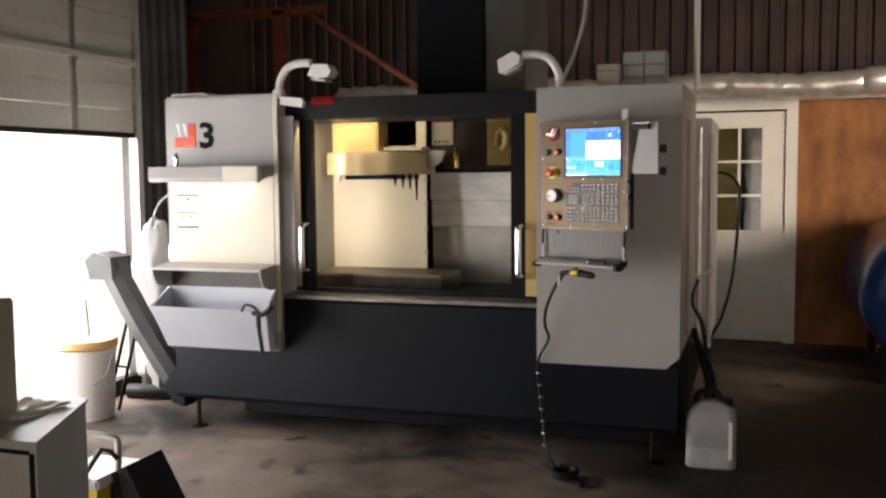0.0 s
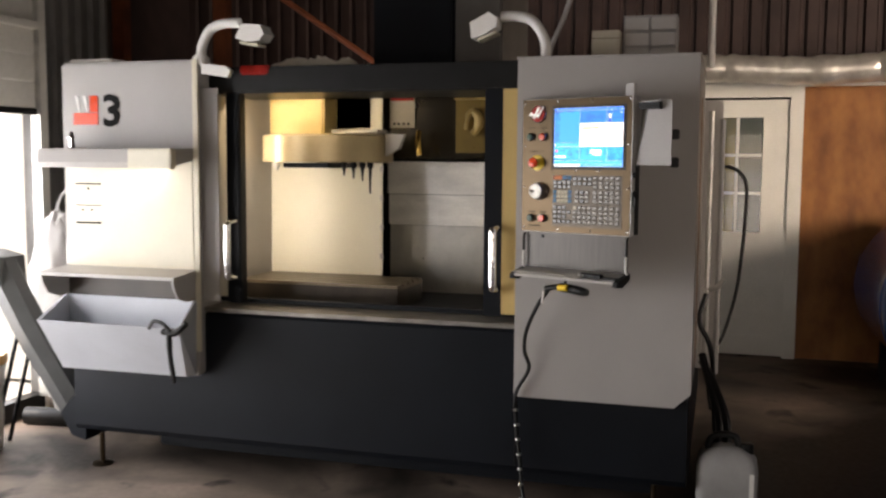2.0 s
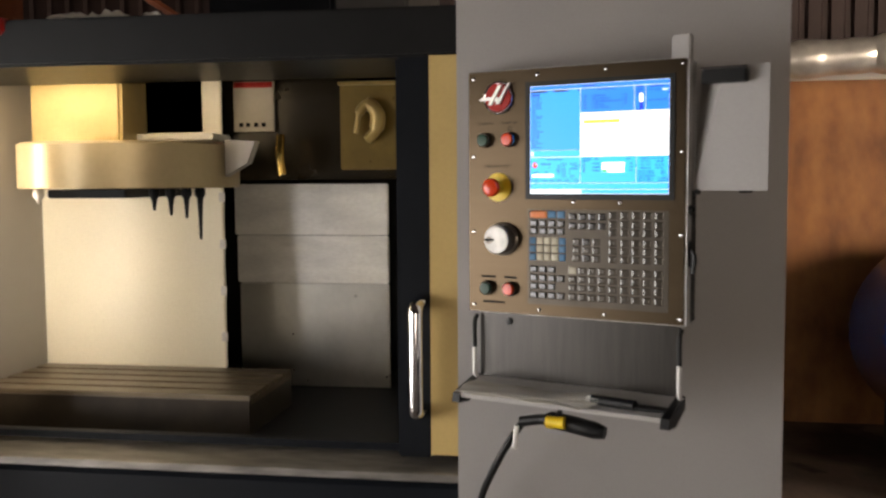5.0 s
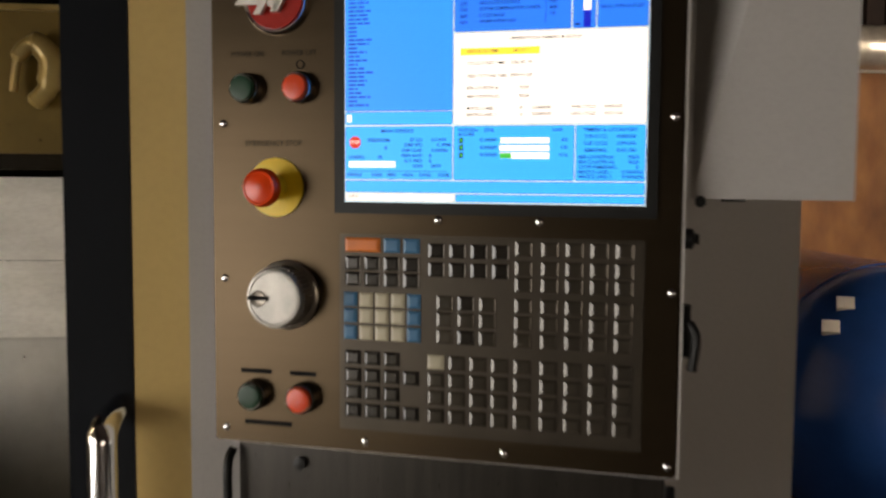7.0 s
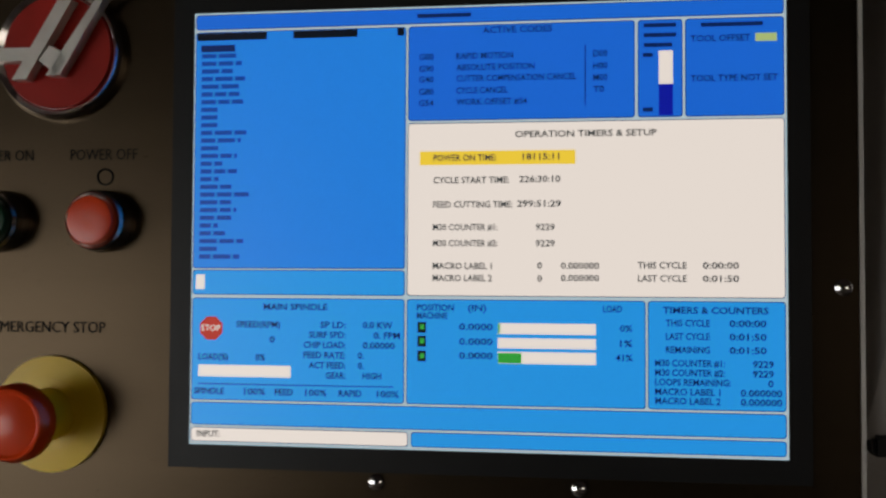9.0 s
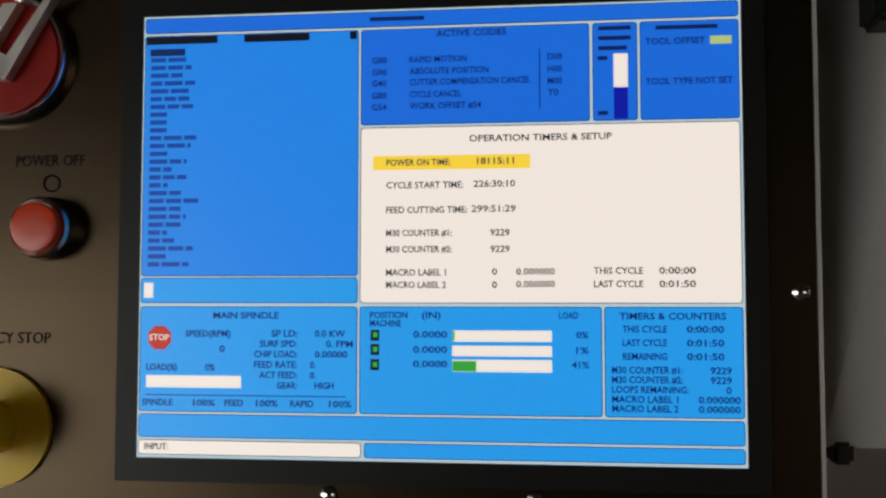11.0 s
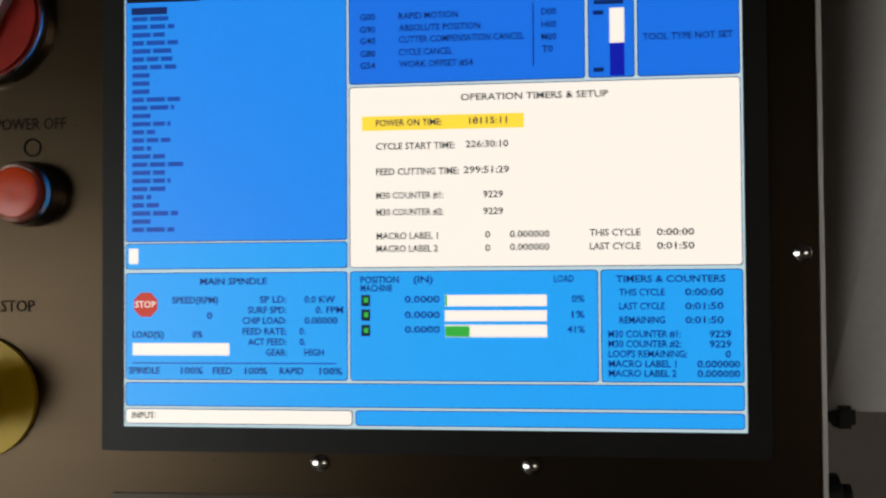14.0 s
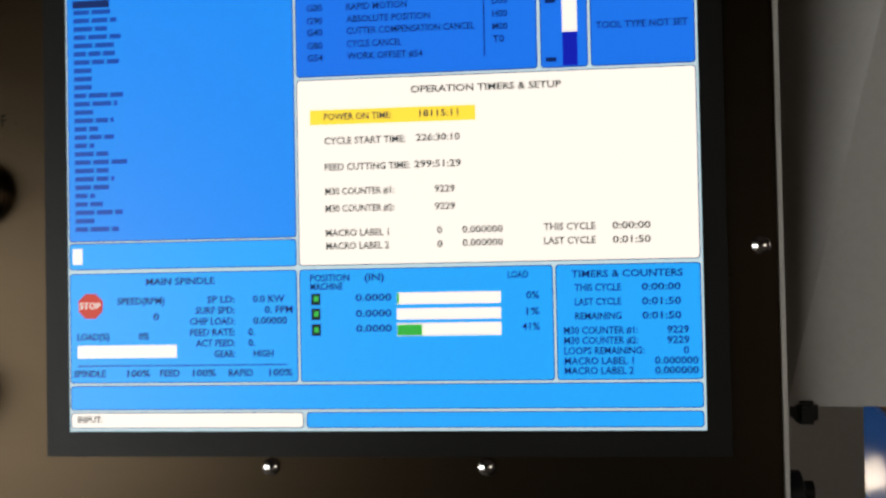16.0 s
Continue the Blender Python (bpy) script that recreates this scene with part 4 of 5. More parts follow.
def key(u, v, material, w=0.0175, h=0.0145):
    mesh = KEY_MESHES.get((material.name, w, h))
    m = pose(u, 0, v)
    if mesh is None:
        bm, a, b = bmesh.new(), w / 2, h / 2
        rings = [[bm.verts.new((x * i, d, z * j)) for i, j in ((-1, -1), (1, -1), (1, 1), (-1, 1))] for x, z, d in ((a, b, -0.001), (a, b, -0.0022), (a - 0.0018, b - 0.0012, -0.0030), (a - 0.0035, b - 0.0026, -0.0034))]
        for lower, upper in zip(rings, rings[1:]):
            for q in range(4):
                bm.faces.new((lower[q], lower[(q + 1) % 4], upper[(q + 1) % 4], upper[q]))
        bm.faces.new(rings[0][::-1])
        bm.faces.new(rings[-1])
        ob = part("key", bm, material, kp, m=m)
        KEY_MESHES[(material.name, w, h)] = ob.data
    else:
        ob = new("key", mesh)
        ob.parent, ob.matrix_basis = kp, m


ROWS = [-0.158, -0.177, -0.1935, -0.2145, -0.2315, -0.249, -0.2755, -0.294, -0.312, -0.331]
LEFT = [-0.1425, -0.1215, -0.1005, -0.0795]
MIDDLE = [-0.053, -0.031, -0.009, 0.013]
RIGHT = [0.036, 0.062, 0.086, 0.110, 0.134]
key(-0.132, ROWS[0], M_orange_key, 0.038)
key(LEFT[2], ROWS[0], M_blue_key)
key(LEFT[3], ROWS[0], M_blue_key)
for r in (1, 2):
    for u in LEFT:
        key(u, ROWS[r], M_dkey)
for r in (3, 4, 5):
    for k in range(5):
        key(-0.1455 + k * 0.0172, ROWS[r], M_blue_key if k in (0, 4) else M_pkey, 0.0145)
for r in range(6, 10):
    for k, u in enumerate(LEFT):
        if k < 3 or r in (7, 9):
            key(u, ROWS[r], M_dkey)
for r in (0, 1):
    for u in MIDDLE:
        key(u, ROWS[r] - 0.004, M_dkey)
for r in (3, 4, 5):
    for k, u in enumerate((-0.044, -0.022, 0.0)):
        key(u, ROWS[r], M_dkey if k == 1 and r != 4 else M_key)
for r in range(6, 10):
    for k, u in enumerate(MIDDLE):
        key(u, ROWS[r], M_pkey if k == 0 and r == 6 else M_key)
for r in range(10):
    for u in RIGHT:
        key(u, ROWS[r], M_key)

# lower plate, shelf with rods, side plate with a clip
low = part("lower_plate", boxm(-0.278, 0.176, 0.006, 0.014, -0.53, -0.378), mat("dark_steel", (0.028, 0.024, 0.02), 0.3, 0.5, 0.25, 6, 0.05, 60, stretch=(14, 1, 1)), cp, "dull reflective steel plate")
part("plate_knob", turned([(0.007, 0), (0.007, 0.006), (0.0005, 0.007)], 14, pose(-0.205, 0.006, -0.395, 90)), M_black, cp, smooth=True)
shelf = part("shelf", prism([(0.012, -0.53), (-0.085, -0.555), (-0.09, -0.545), (-0.085, -0.545), (0.012, -0.52)], -0.282, 0.186, "x"), M_sheet, cp)
for u in (-0.283, 0.181):
    part("rod", tube([(u, 0.0, -0.385), (u, -0.012, -0.40), (u, -0.012, -0.455)], 0.005, 10), M_black, cp, smooth=True)
    part("rod_end", tube([(u, -0.012, -0.455), (u, -0.012, -0.51), (u, 0.0, -0.525)], 0.005, 10), M_white, cp, smooth=True)
    part("bracket", prism([(0.012, -0.52), (-0.09, -0.545), (-0.095, -0.565), (-0.05, -0.57), (0.012, -0.545)], u - 0.012, u + 0.006, "x"), M_black, cp)
bm = bmesh.new()
front = [bm.verts.new(p) for p in ((0.193, 0.088, 0.135), (0.256, 0.022, 0.135), (0.338, 0.022, 0.135), (0.338, 0.022, -0.107), (0.194, 0.024, -0.107))]
bm.faces.new((front[0], front[1], front[4]))
bm.faces.new((front[1], front[2], front[3], front[4]))
bmesh.ops.recalc_face_normals(bm, faces=bm.faces)
bmesh.ops.solidify(bm, geom=bm.faces, thickness=0.002)
side = part("side_plate", bm, M_paint, cp, "folded grey sheet-metal side plate")
part("plate_foot", boxm(0.197, 0.207, 0.018, 0.034, -0.115, -0.104, 0.002), M_black, cp)
# near-black strip over the lower right side of the box
part("side_cover", boxm(0.1835, 0.1862, 0.007, 0.072, -0.374, -0.106, 0.001), M_black, cp, "black strip along the side of the panel box")
part("clip", boxm(0.214, 0.300, -0.006, 0.021, 0.100, 0.126, 0.003), M_black, cp, "dark document clip")
part("clip_cap", boxm(0.212, 0.302, -0.009, 0.021, 0.1262, 0.131, 0.001), M_chrome, cp)
part("side_arm", boxm(0.15, 0.19, 0.01, 0.03, 0.14, 0.20, 0.004), M_paint, cp)
part("side_edge", boxm(0.1866, 0.1888, 0.002, 0.03, -0.376, 0.15), M_sheet, cp)
part("key_switch", turned([(0.010, 0), (0.010, 0.007), (0.005, 0.009), (0.005, 0.013)], 16, pose(0.1888, 0.014, -0.145, 0, 90)), M_black, cp, smooth=True)
part("port_cover", boxm(0.1888, 0.196, 0.006, 0.026, -0.262, -0.205, 0.004), M_black, cp)
part("hanging_key", tube([(0.194, 0.013, -0.225), (0.201, 0.012, -0.24), (0.198, 0.012, -0.272)], 0.005, 8), M_black, cp, smooth=True)

# loose things on the shelf
def on_panel(u, d, v, rz=0):
    return pose(0, 0, 1.6, 0, 0, -22) @ pose(u, d, v, 0, 0, rz)


paper = thing("paper_stack", on_panel(-0.12, -0.045, -0.546, 4), "creased white papers lying on the control shelf", "papers")
for k in range(4):
    bm = bmesh.new()
    bmesh.ops.create_grid(bm, x_segments=10, y_segments=6, size=0.5)
    for v in bm.verts:
        v.co = Vector((v.co.x * (0.26 + 0.02 * k), v.co.y * 0.11, 0.004 + k * 0.004 + 0.006 * noise.noise(Vector((v.co.x * 4, v.co.y * 3, k * 3.1)))))
    bmesh.ops.rotate(bm, verts=bm.verts, matrix=Matrix.Rotation(radians(5 * k - 7), 3, "Z"))
    bmesh.ops.solidify(bm, geom=bm.faces, thickness=0.0008)
    part("sheet", bm, M_paper, paper)
marker = thing("marker_pen", on_panel(0.06, -0.062, -0.532, -6), "black marker pen with a white tip on the shelf", "pen")
part("barrel", tube([(-0.045, 0, 0), (0.05, 0, 0)], 0.011, 14, smooth=1), M_black, marker, smooth=True)
part("tip", tube([(-0.058, 0, 0), (-0.046, 0, 0)], [0.006, 0.0105], 14, smooth=1), M_white, marker, smooth=True)
folder = thing("folder", on_panel(0.12, -0.035, -0.540, 3), "dark folder with a lime edge lying on the shelf", "folder")
part("cover", boxm(-0.05, 0.05, -0.04, 0.05, 0, 0.006, 0.002), M_black, folder)
part("edge_strip", boxm(-0.05, 0.055, 0.03, 0.05, 0.0065, 0.010), mat("lime_plastic", (0.35, 0.42, 0.05), 0.5), folder)

gun = thing("air_gun", on_panel(-0.06, -0.05, -0.60), "black air gun with brass fitting hanging under the shelf", "air gun")
part("body", tube([(-0.09, 0, 0.0), (-0.02, 0, 0.012), (0.10, 0, 0.0)], [0.011, 0.018, 0.013], 12), M_black, gun, smooth=True)
part("fitting", tube([(-0.02, -0.018, 0.012), (0.02, -0.018, 0.014)], 0.013, 10, smooth=1), M_yellow, gun, smooth=True)
part("hook", tube([(0.0, 0.0, 0.02), (0.0, 0.0, 0.055)], 0.006, 8, smooth=1), M_black, gun)
part("nozzle", tube([(-0.10, 0.0, -0.01), (-0.105, 0.0, -0.06)], 0.006, 8, smooth=1), M_white, gun, smooth=True)
part("hose", tube([(-0.155, 0.055, 0.99), (-0.2, 0.05, 0.92), (-0.25, 0.09, 0.81), (-0.262, 0.12, 0.72), (-0.245, 0.13, 0.645), (-0.30, 0.14, 0.535), (-0.30, 0.145, 0.42), (-0.285, 0.14, 0.29), (-0.25, 0.10, 0.09), (-0.18, -0.02, 0.014), (-0.09, -0.10, 0.012)], 0.008, 10), M_black, gun, m=on_panel(-0.06, -0.05, -0.60).inverted(), smooth=True)
for k in range(7):
    part("hose_clip", turned([(0.010, 0), (0.012, 0.004), (0.010, 0.008)], 10), M_galv, gun, m=on_panel(-0.06, -0.05, -0.60).inverted() @ pose(-0.30 + 0.006 * k, 0.138 - 0.004 * k, 0.46 - 0.062 * k))

# ---- lamps and things on the machine ----


def gooseneck(points, head, tilt, label):
    base = points[0]
    L = thing("work_lamp", pose(*base), label, "lamp", "gooseneck lamps on the machine")
    rel = [tuple(Vector(p) - Vector(base)) for p in points]
    part("arm", tube(rel, 0.022, 14), M_white, L, smooth=True)
    part("clamp", boxm(-0.03, 0.03, -0.03, 0.03, -0.03, 0.02, 0.008), M_white, L)
    h = part("lamp_head", prism([(-0.07, -0.035), (-0.02, -0.045), (0.05, -0.032), (0.068, 0.0), (0.042, 0.038), (-0.05, 0.03)], -0.05, 0.05, "y"), M_white, L, m=Matrix.Translation(Vector(head) - Vector(base)) @ pose(0, 0, 0, 0, tilt, 0))
    part("lens", boxm(-0.05, 0.04, -0.045, 0.045, -0.056, -0.046, 0.003), M_paint_cream, h)
    return L


gooseneck([(-1.80, 0.2, 1.96), (-1.79, 0.2, 2.03), (-1.745, 0.2, 2.095), (-1.68, 0.2, 2.118), (-1.60, 0.2, 2.118)], (-1.525, 0.2, 2.07), 8, "white gooseneck work lamp, switched off")
gooseneck([(-0.235, 0.35, 1.932), (-0.24, 0.35, 2.02), (-0.29, 0.35, 2.10), (-0.36, 0.35, 2.125), (-0.43, 0.35, 2.125)], (-0.50, 0.35, 2.09), -22, "white gooseneck work lamp, switched off")
bar = thing("lamp_bracket", pose(-1.76, 0.13, 1.9), "white bracket arm beside the lamp", "bracket")
part("arm", prism([(0.0, -0.01), (0.13, -0.03), (0.145, 0.0), (0.12, 0.022), (0.0, 0.035)], 0.0, 0.03, "y"), M_white, bar)
post = thing("edge_post", pose(-1.795, 0.137, 0), "cream painted edge post of the cabinet", "post")
part("post", boxm(-0.012, 0.018, -0.012, 0.0, 0.62, 1.955, 0.004), M_paint_cream, post)

foil = thing("plastic_wrap", pose(-1.42, 0.62, 1.93), "crumpled pale plastic wrap lying on the machine's roof", "wrap")
bm = bmesh.new()
bmesh.ops.create_grid(bm, x_segments=40, y_segments=16, size=0.5)
for v in bm.verts:
    e = max(0.0, 1 - (2 * v.co.y) ** 2) * max(0.0, 1 - (2 * v.co.x) ** 6)
    v.co = Vector((v.co.x * 0.5, v.co.y * 0.2, 0.003 + e * (0.065 + 0.03 * noise.noise(v.co * 7) + 0.02 * noise.noise(v.co * 19))))
bmesh.ops.solidify(bm, geom=bm.faces, thickness=0.002)
part("wrap", bm, M_paper, foil)
org = thing("parts_organizer", pose(0.075, 0.5, 1.933), "clear plastic drawer organizer standing on the cabinet", "organizer")
part("case", boxm(0, 0.225, 0.155, 0.17, 0, 0.2, 0.003), M_jug, org)
for z in (0.0, 0.065, 0.13, 0.195):
    part("shelf", boxm(0, 0.225, 0, 0.155, z, z + 0.005), M_jug, org)
for x in (0.0, 0.11, 0.22):
    part("divider", boxm(x, x + 0.005, 0, 0.155, 0.005, 0.195), M_jug, org)
for z in (0.007, 0.072, 0.137):
    for x in (0.007, 0.117):
        part("drawer", boxm(x, x + 0.101, -0.004, 0.15, z, z + 0.055, 0.003), M_paint, org)
bx = thing("carton", pose(-0.055, 0.45, 1.933), "small beige box standing on the cabinet", "box")
part("box", boxm(0, 0.12, 0, 0.1, 0, 0.135, 0.004), M_manila, bx)
part("flap", boxm(0.002, 0.118, -0.001, 0.0, 0.1, 0.102), M_print, bx)
wire = thing("cable", pose(-0.235, 0.42, 1.94), "grey cable rising from the cabinet to the roof", "cable")
part("cable", tube([(0, 0, 0), (0.01, 0, 0.06), (0.07, 0, 0.2), (0.12, 0, 0.38), (0.125, 0, 0.6), (0.08, 0, 1.2), (0.05, 0, 3.06)], 0.011, 8), M_jug, wire, smooth=True)

hose = thing("air_hose", pose(0.45, 1.2, 1.46), "black hose looping out of the machine's side", "hose")
part("hose", tube([(-0.1, 0.95, -0.01), (0.0, 1.0, 0.02), (0.09, 1.0, 0.028), (0.165, 1.0, -0.02), (0.197, 1.0, -0.12), (0.185, 1.0, -0.42), (0.154, 1.0, -0.725), (0.09, 1.0, -0.98), (0.025, 1.0, -1.12), (0.01, 1.0, -1.3), (0.03, 1.0, -1.448)], 0.011, 10), M_black, hose, smooth=True)
pipes = thing("pipe_bundle", pose(0.43, 1.0, 0), "grey air pipes and fittings on the machine's side", "pipes")
part("pipe", tube([(0.02, 0, 0.5), (0.02, 0, 1.75)], 0.012, 10, smooth=1), M_galv, pipes, smooth=True)
part("pipe", tube([(0.07, 0.2, 0.45), (0.07, 0.2, 1.72)], 0.014, 10, smooth=1), M_jug, pipes, smooth=True)
part("tap", tube([(0.0, 0, 0.9), (0.06, 0, 0.91), (0.10, 0, 0.95)], 0.012, 8), M_galv, pipes, smooth=True)
part("loop", tube([(0.02, 0, 0.88), (-0.01, -0.04, 0.75), (0.05, 0, 0.6), (0.07, 0.05, 0.3), (0.09, 0.05, 0.02)], 0.012, 8), M_black, pipes, smooth=True)
blk = thing("cable_coil", pose(0.53, 0.55, 0), "dark hoses gathered down to the floor beside the machine", "hoses")
for k in range(2):
    part("hose", tube([(-0.09, 0.25, 0.62 - 0.03 * k), (-0.05 + 0.02 * k, 0.15, 0.5), (0.0 + 0.03 * k, 0.05, 0.35), (-0.02 + 0.04 * k, 0.0, 0.15), (0.02 * k, 0.02, 0.012)], 0.018, 8), M_black, blk, smooth=True)

jug = thing("coolant_jug", pose(0.56, 0.31, 0), "grey translucent plastic jug standing on the floor", "jug")
bm = bmesh.new()
rings = []
for z, a, d in ((0.0, 0.112, 0.072), (0.012, 0.124, 0.084), (0.10, 0.122, 0.082), (0.105, 0.118, 0.078), (0.115, 0.118, 0.078), (0.12, 0.122, 0.082), (0.25, 0.124, 0.084), (0.285, 0.118, 0.08), (0.315, 0.095, 0.066), (0.335, 0.062, 0.05), (0.342, 0.04, 0.035)):
    ring = []
    for k in range(32):
        c, q = math.cos(k * math.pi / 16), math.sin(k * math.pi / 16)
        ring.append(bm.verts.new((a * math.copysign(abs(c) ** 0.35, c), d * math.copysign(abs(q) ** 0.35, q), z)))
    rings.append(ring)
for lower, upper in zip(rings, rings[1:]):
    for k in range(32):
        bm.faces.new((lower[k], lower[(k + 1) % 32], upper[(k + 1) % 32], upper[k]))
bm.faces.new(rings[0][::-1])
bm.faces.new(rings[-1])
part("body", bm, M_jug, jug, smooth=True)
part("handle", tube([(-0.075, 0, 0.30), (-0.07, 0, 0.36), (-0.03, 0, 0.385), (0.03, 0, 0.38), (0.045, 0, 0.335)], 0.015, 10), M_black, jug, smooth=True)
part("cap", turned([(0.026, 0.315), (0.026, 0.352), (0.02, 0.358), (0.001, 0.358)], 20, pose(0.078, 0, 0)), M_black, jug, smooth=True)
part("sight_strip", boxm(0.088, 0.106, -0.0855, -0.078, 0.06, 0.25), M_white, jug, "pale level strip")

tail = thing("hose_coil", pose(-0.11, -0.13, 0.0), "short black hose end coiled on the floor", "hose")
part("coil", tube([((0.05 + 0.004 * k / 6) * math.cos(k * 0.7), 0.06 * math.sin(k * 0.7), 0.013 + 0.0019 * k) for k in range(22)], 0.012, 8, smooth=2), M_black, tail, smooth=True)
part("end", tube([(0.05, 0.0, 0.013), (0.09, -0.05, 0.013), (0.10, -0.1, 0.013)], 0.012, 8), M_black, tail, smooth=True)

# blue air tank
tank = thing("air_tank", pose(1.97, 2.55, 0), "glossy dark blue horizontal air tank on feet", "air compressor")
DOME = [(0.03, -0.50), (0.16, -0.49), (0.30, -0.45), (0.41, -0.37), (0.48, -0.28), (0.52, -0.17), (0.53, -0.08)]
part("shell", turned(DOME + [(0.53, 1.1), (0.48, 1.25), (0.30, 1.38), (0.03, 1.42)], 64, pose(0, 0, 0.66, -90)), M_blue, tank, smooth=True)
part("weld_seam", turned([(0.5305, -0.085), (0.534, -0.08), (0.534, -0.07), (0.5305, -0.065)], 64, pose(0, 0, 0.66, -90)), M_blue, tank, smooth=True)
for y in (0.05, 0.95):
    for x in (-0.33, 0.33):
        part("leg", boxm(x - 0.03, x + 0.03, y - 0.04, y + 0.04, 0, 0.28, 0.005), M_dark, tank)
part("gauge", turned([(0.05, 0), (0.05, 0.03), (0.04, 0.035)], 20, pose(0.02, -0.50, 0.68, 90)), M_black, tank, smooth=True)
for x, z in ((-0.28, 0.40), (-0.35, 0.32)):
    r = math.hypot(x, z)
    y = float(np.interp(r, [p[0] for p in DOME], [p[1] for p in DOME]))
    part("sticker", boxm(-0.03, 0.03, -0.014, 0.012, -0.026, 0.026, 0.001), M_white, tank, "small white square on the dome", m=Matrix.Translation((x, y, 0.66 + z)) @ pose(0, 0, 0, -42, 0, -26))
part("hose", tube([(-0.10, -0.50, 0.55), (-0.2, -0.53, 0.4), (-0.22, -0.5, 0.25), (-0.14, -0.46, 0.14)], 0.02, 8), M_black, tank, smooth=True)

# ---- by the roll-up door ----
pail = thing("bucket", pose(-3.20, 0.22, 0), "white plastic bucket with an orange rim", "bucket")
part("wall", turned([(0.135, 0.0), (0.14, 0.004), (0.158, 0.345), (0.163, 0.35), (0.163, 0.365), (0.155, 0.368), (0.15, 0.35), (0.13, 0.02)], 40), M_bucket, pail, smooth=True)
part("rim", turned([(0.158, 0.372), (0.17, 0.376), (0.172, 0.40), (0.165, 0.415), (0.15, 0.416)], 40), M_rim, pail, "orange lid rim", smooth=True)
part("bail", tube([(0.166, 0, 0.33), (0.172, -0.06, 0.24), (0.15, -0.12, 0.2)], 0.004, 6), M_galv, pail)
pail.scale = (1.16, 1.16, 1.2)
st = thing("stick", pose(-3.2, 0.26, 0.3), "thin grey stick leaning in the bucket", "stick")
part("stick", tube([(0.02, 0, 0.0), (-0.06, 0.05, 0.42)], 0.009, 8, smooth=1), M_jug, st)

conv = thing("chip_conveyor", pose(-2.72, 0.36, 0), "grey inclined chip conveyor tube beside the machine", "conveyor")
M_conv = mat("conveyor_paint", (0.065, 0.065, 0.062), 0.45, 0, 0.2, 5)
part("chute", tube([(0.12, 0, 0.18), (-0.14, 0, 0.55), (-0.30, 0, 0.82), (-0.37, 0, 0.95)], [0.085, 0.09, 0.09, 0.095], 8, smooth=3), M_conv, conv)
part("head", prism([(-0.29, 0.86), (-0.46, 0.86), (-0.49, 0.98), (-0.43, 1.03), (-0.30, 1.0)], -0.1, 0.1, "y"), M_conv, conv)
part("flange", prism([(0.20, 0.10), (0.20, 0.32), (0.13, 0.32), (0.055, 0.23), (0.12, 0.12)], -0.10, 0.10, "y"), M_dark, conv)
for a in (-0.06, 0.06):
    part("leg", tube([(-0.22, a, 0.62), (-0.34 - abs(a), a, 0.0)], 0.011, 8, smooth=1), M_dark, conv)
bag = thing("dust_bag", pose(-3.05, 0.78, 0), "pale grey cloth bag hanging behind the conveyor", "bag")
bm = bmesh.new()
bmesh.ops.create_icosphere(bm, subdivisions=4, radius=0.5)
for v in bm.verts:
    n = 1 + 0.22 * noise.noise(v.co * 3.0) + 0.1 * noise.noise(v.co * 9.0)
    v.co = Vector((v.co.x * (0.34 if v.co.z > 0 else 0.34 + 0.42 * v.co.z) * n, v.co.y * (0.3 if v.co.z > 0 else 0.3 + 0.36 * v.co.z) * n, max(0.0, 0.58 + v.co.z * 1.25 * n)))
part("cloth", bm, M_paint, bag, smooth=True)
part("tie", tube([(-0.02, 0, 1.02), (0.02, 0, 1.3), (0.25, 0.1, 1.5)], 0.008, 6), M_jug, bag)
lump = thing("rubber_mat", pose(-3.1, 0.72, 0), "black rubber mat rolled on the floor", "mat")
part("roll", tube([(-0.16, 0, 0.05), (0.16, 0.05, 0.05)], 0.05, 14, smooth=1), M_black, lump, smooth=True)

# ---- near foreground by the camera's start ----
tall = thing("filing_cabinet", pose(-2.07, -2.49, 0), "tall beige metal cabinet", "cabinet")
part("body", boxm(0, 0.46, 0, 0.42, 0.02, 1.1, 0.008), M_manila, tall)
part("plinth", boxm(0.02, 0.44, 0.02, 0.4, 0, 0.02), M_black, tall)
for z in (0.08, 0.42, 0.76):
    dr = part("drawer", boxm(0.02, 0.44, -0.012, -0.001, z, z + 0.31, 0.003), M_manila, tall)
    part("handle", boxm(0.15, 0.3, -0.03, -0.013, z + 0.2, z + 0.22, 0.003), M_chrome, dr)
crate = thing("white_cabinet", pose(-1.9, -2.33, 0), "low white metal cabinet with cluttered top", "cabinet")
part("body", prism([(0.0, 0.0), (0.585, 0.0), (0.365, 0.5), (0.0, 0.5)], 0.02, 0.69, "z"), M_doorwhite, crate)
part("top", prism([(-0.01, -0.01), (0.595, -0.01), (0.37, 0.51), (-0.01, 0.51)], 0.69, 0.70, "z"), M_doorwhite, crate)
part("front_gap", boxm(0.02, 0.56, -0.004, 0.0, 0.655, 0.668), M_black, crate)
part("front_post", boxm(0.562, 0.578, -0.006, 0.0, 0.03, 0.66), M_black, crate)
rag = thing("crumpled_paper", pose(-1.62, -2.05, 0.7), "crumpled white paper on the low cabinet", "paper")
bm = bmesh.new()
bmesh.ops.create_grid(bm, x_segments=16, y_segments=12, size=0.5)
for v in bm.verts:
    v.co = Vector((v.co.x * 0.2, v.co.y * 0.26, 0.012 + 0.012 * noise.noise(v.co * 9) + 0.01 * noise.noise(v.co * 21)))
bmesh.ops.solidify(bm, geom=bm.faces, thickness=0.001)
part("sheet", bm, M_paper, rag)
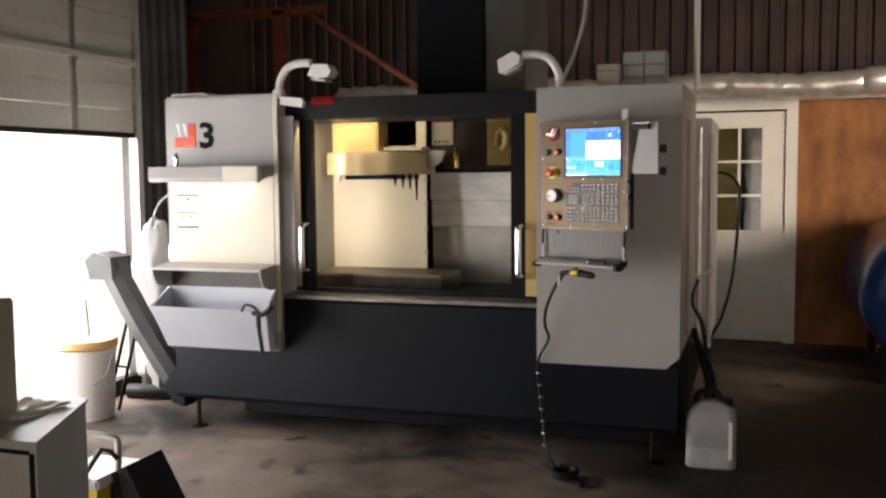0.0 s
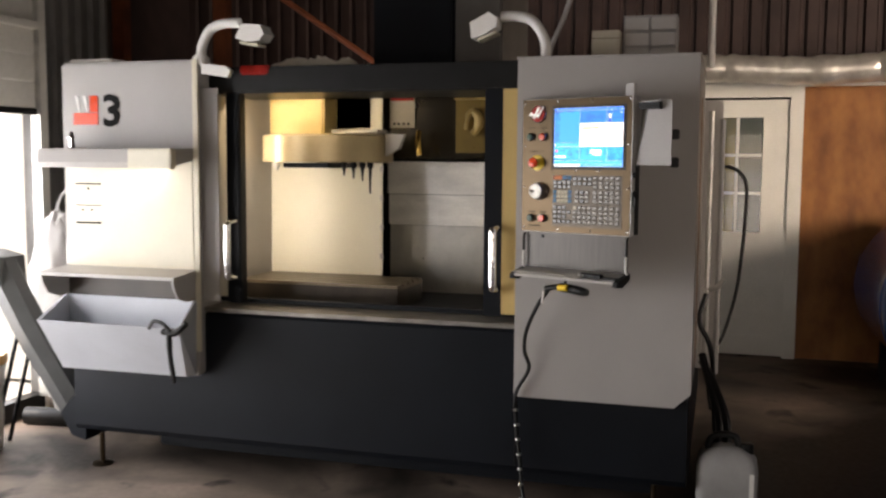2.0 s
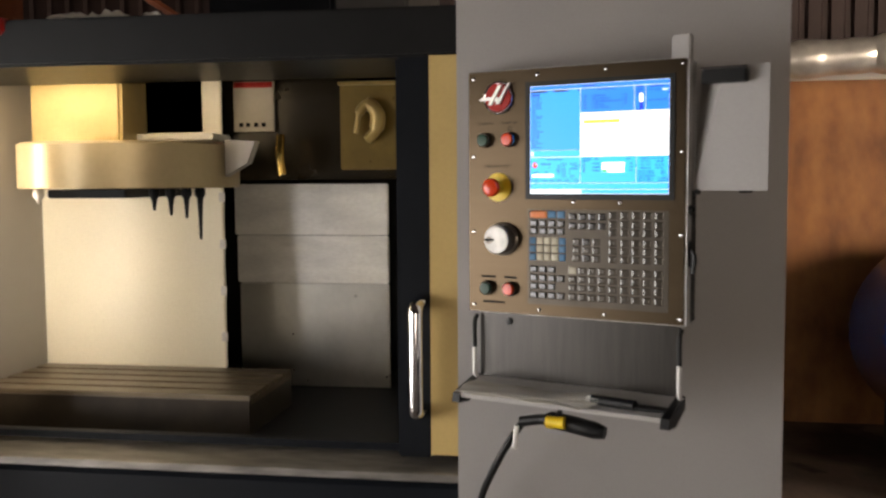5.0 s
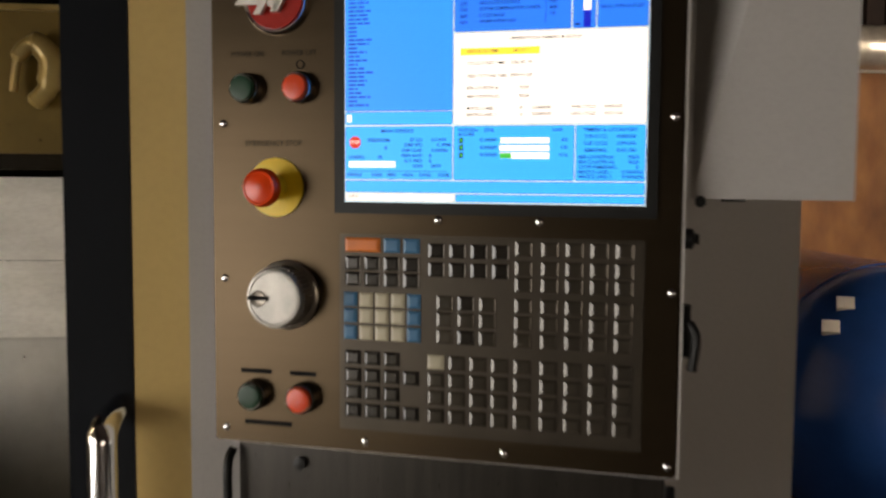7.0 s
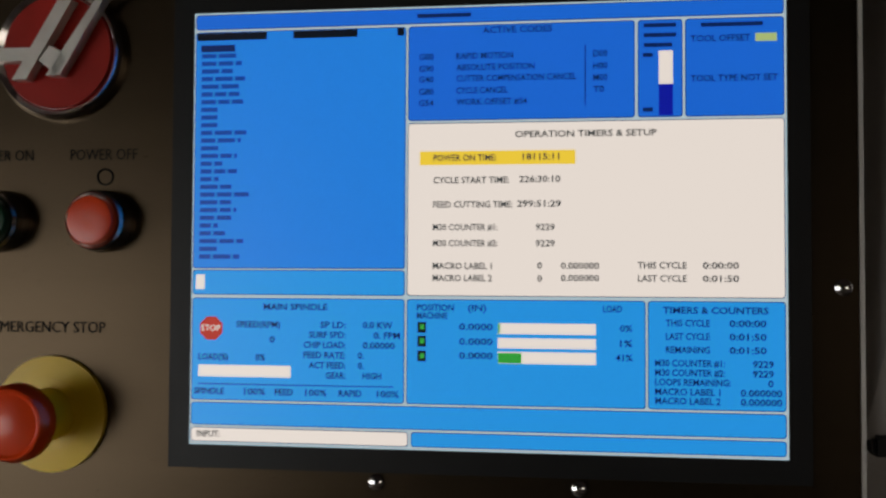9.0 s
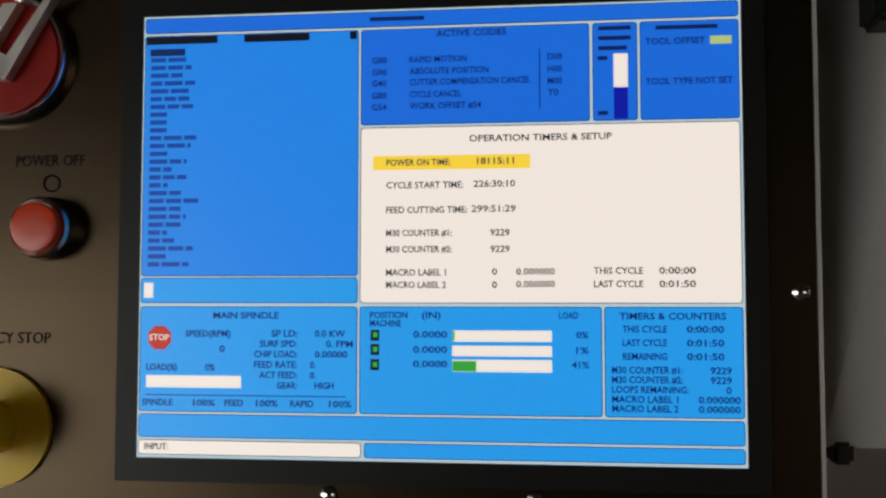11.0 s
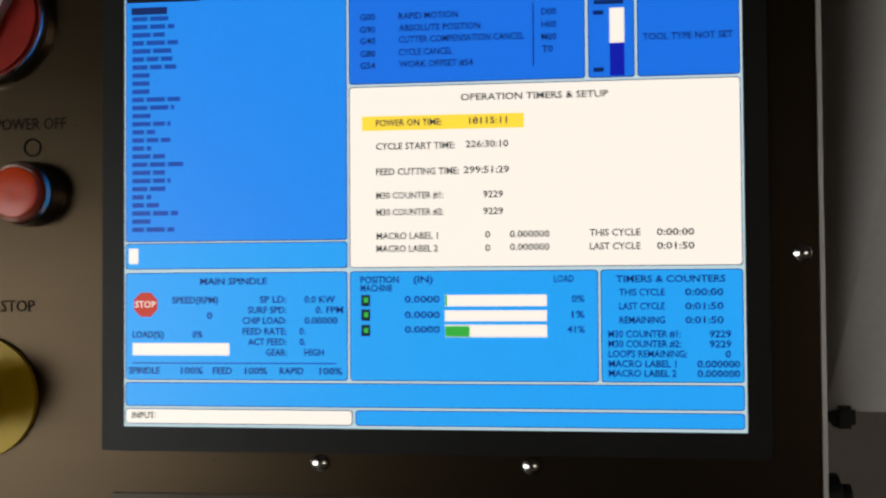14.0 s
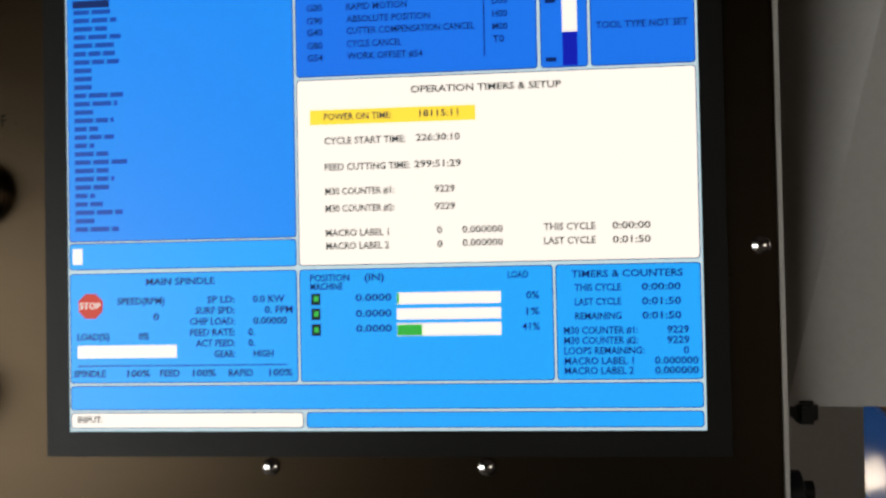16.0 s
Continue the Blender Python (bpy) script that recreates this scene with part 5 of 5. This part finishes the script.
mop = thing("mop_bucket", pose(-1.71, -1.56, 0), "yellow mop bucket with a pale rim", "bucket")
part("tub", prism([(-0.1, 0.02), (0.06, 0.02), (0.09, 0.30), (-0.13, 0.30)], -0.12, 0.16, "y"), M_yellow, mop)
part("rim", boxm(-0.14, 0.10, -0.13, 0.17, 0.301, 0.345, 0.01), M_white, mop)
part("wringer", tube([(-0.12, 0.0, 0.34), (-0.12, 0.0, 0.47), (0.06, 0.02, 0.47), (0.085, 0.02, 0.43), (0.08, 0.02, 0.34)], 0.013, 10), M_galv, mop, smooth=True)
part("lever", tube([(-0.03, -0.16, 0.27), (0.02, -0.16, 0.3), (0.1, -0.1, 0.46), (0.16, -0.08, 0.42)], 0.010, 8, smooth=2), M_black, mop, smooth=True)
kit = thing("black_case", pose(-1.50, -1.46, 0), "black plastic case leaning on the mop bucket", "case")
part("shell", prism([(-0.11, 0.0), (0.16, 0.0), (-0.05, 0.38), (-0.13, 0.34)], -0.14, 0.1, "y"), M_black, kit)
part("seam", prism([(-0.03, 0.02), (-0.02, 0.02), (-0.085, 0.35), (-0.095, 0.35)], -0.1425, -0.14, "y"), M_dark, kit)

gun2 = thing("coolant_gun", pose(-1.76, -0.15, 0.775), "black coolant gun hooked on the chip bin", "wash gun")
part("hook", tube([(-0.11, 0.0, -0.005), (-0.08, -0.01, 0.03), (-0.03, -0.02, 0.025), (0.0, -0.02, 0.0)], 0.008, 8), M_black, gun2, smooth=True)
part("grip", tube([(0.0, -0.02, 0.0), (0.01, -0.03, -0.1), (0.03, -0.03, -0.23)], [0.013, 0.011, 0.007], 10), M_black, gun2, smooth=True)
part("head", tube([(-0.03, -0.02, -0.01), (0.03, -0.02, -0.015), (0.08, -0.01, 0.03)], 0.014, 10), M_black, gun2, smooth=True)

# yard outside: a glowing sheet stands for the overexposed distance
far = structure("backdrop", boxm(-30.2, -30, -40, 60, -1, 25), glow("backdrop_glow", (1.0, 0.99, 0.97), 3.0), "glowing sheet standing for the washed-out distance beyond the yard", "backdrop")
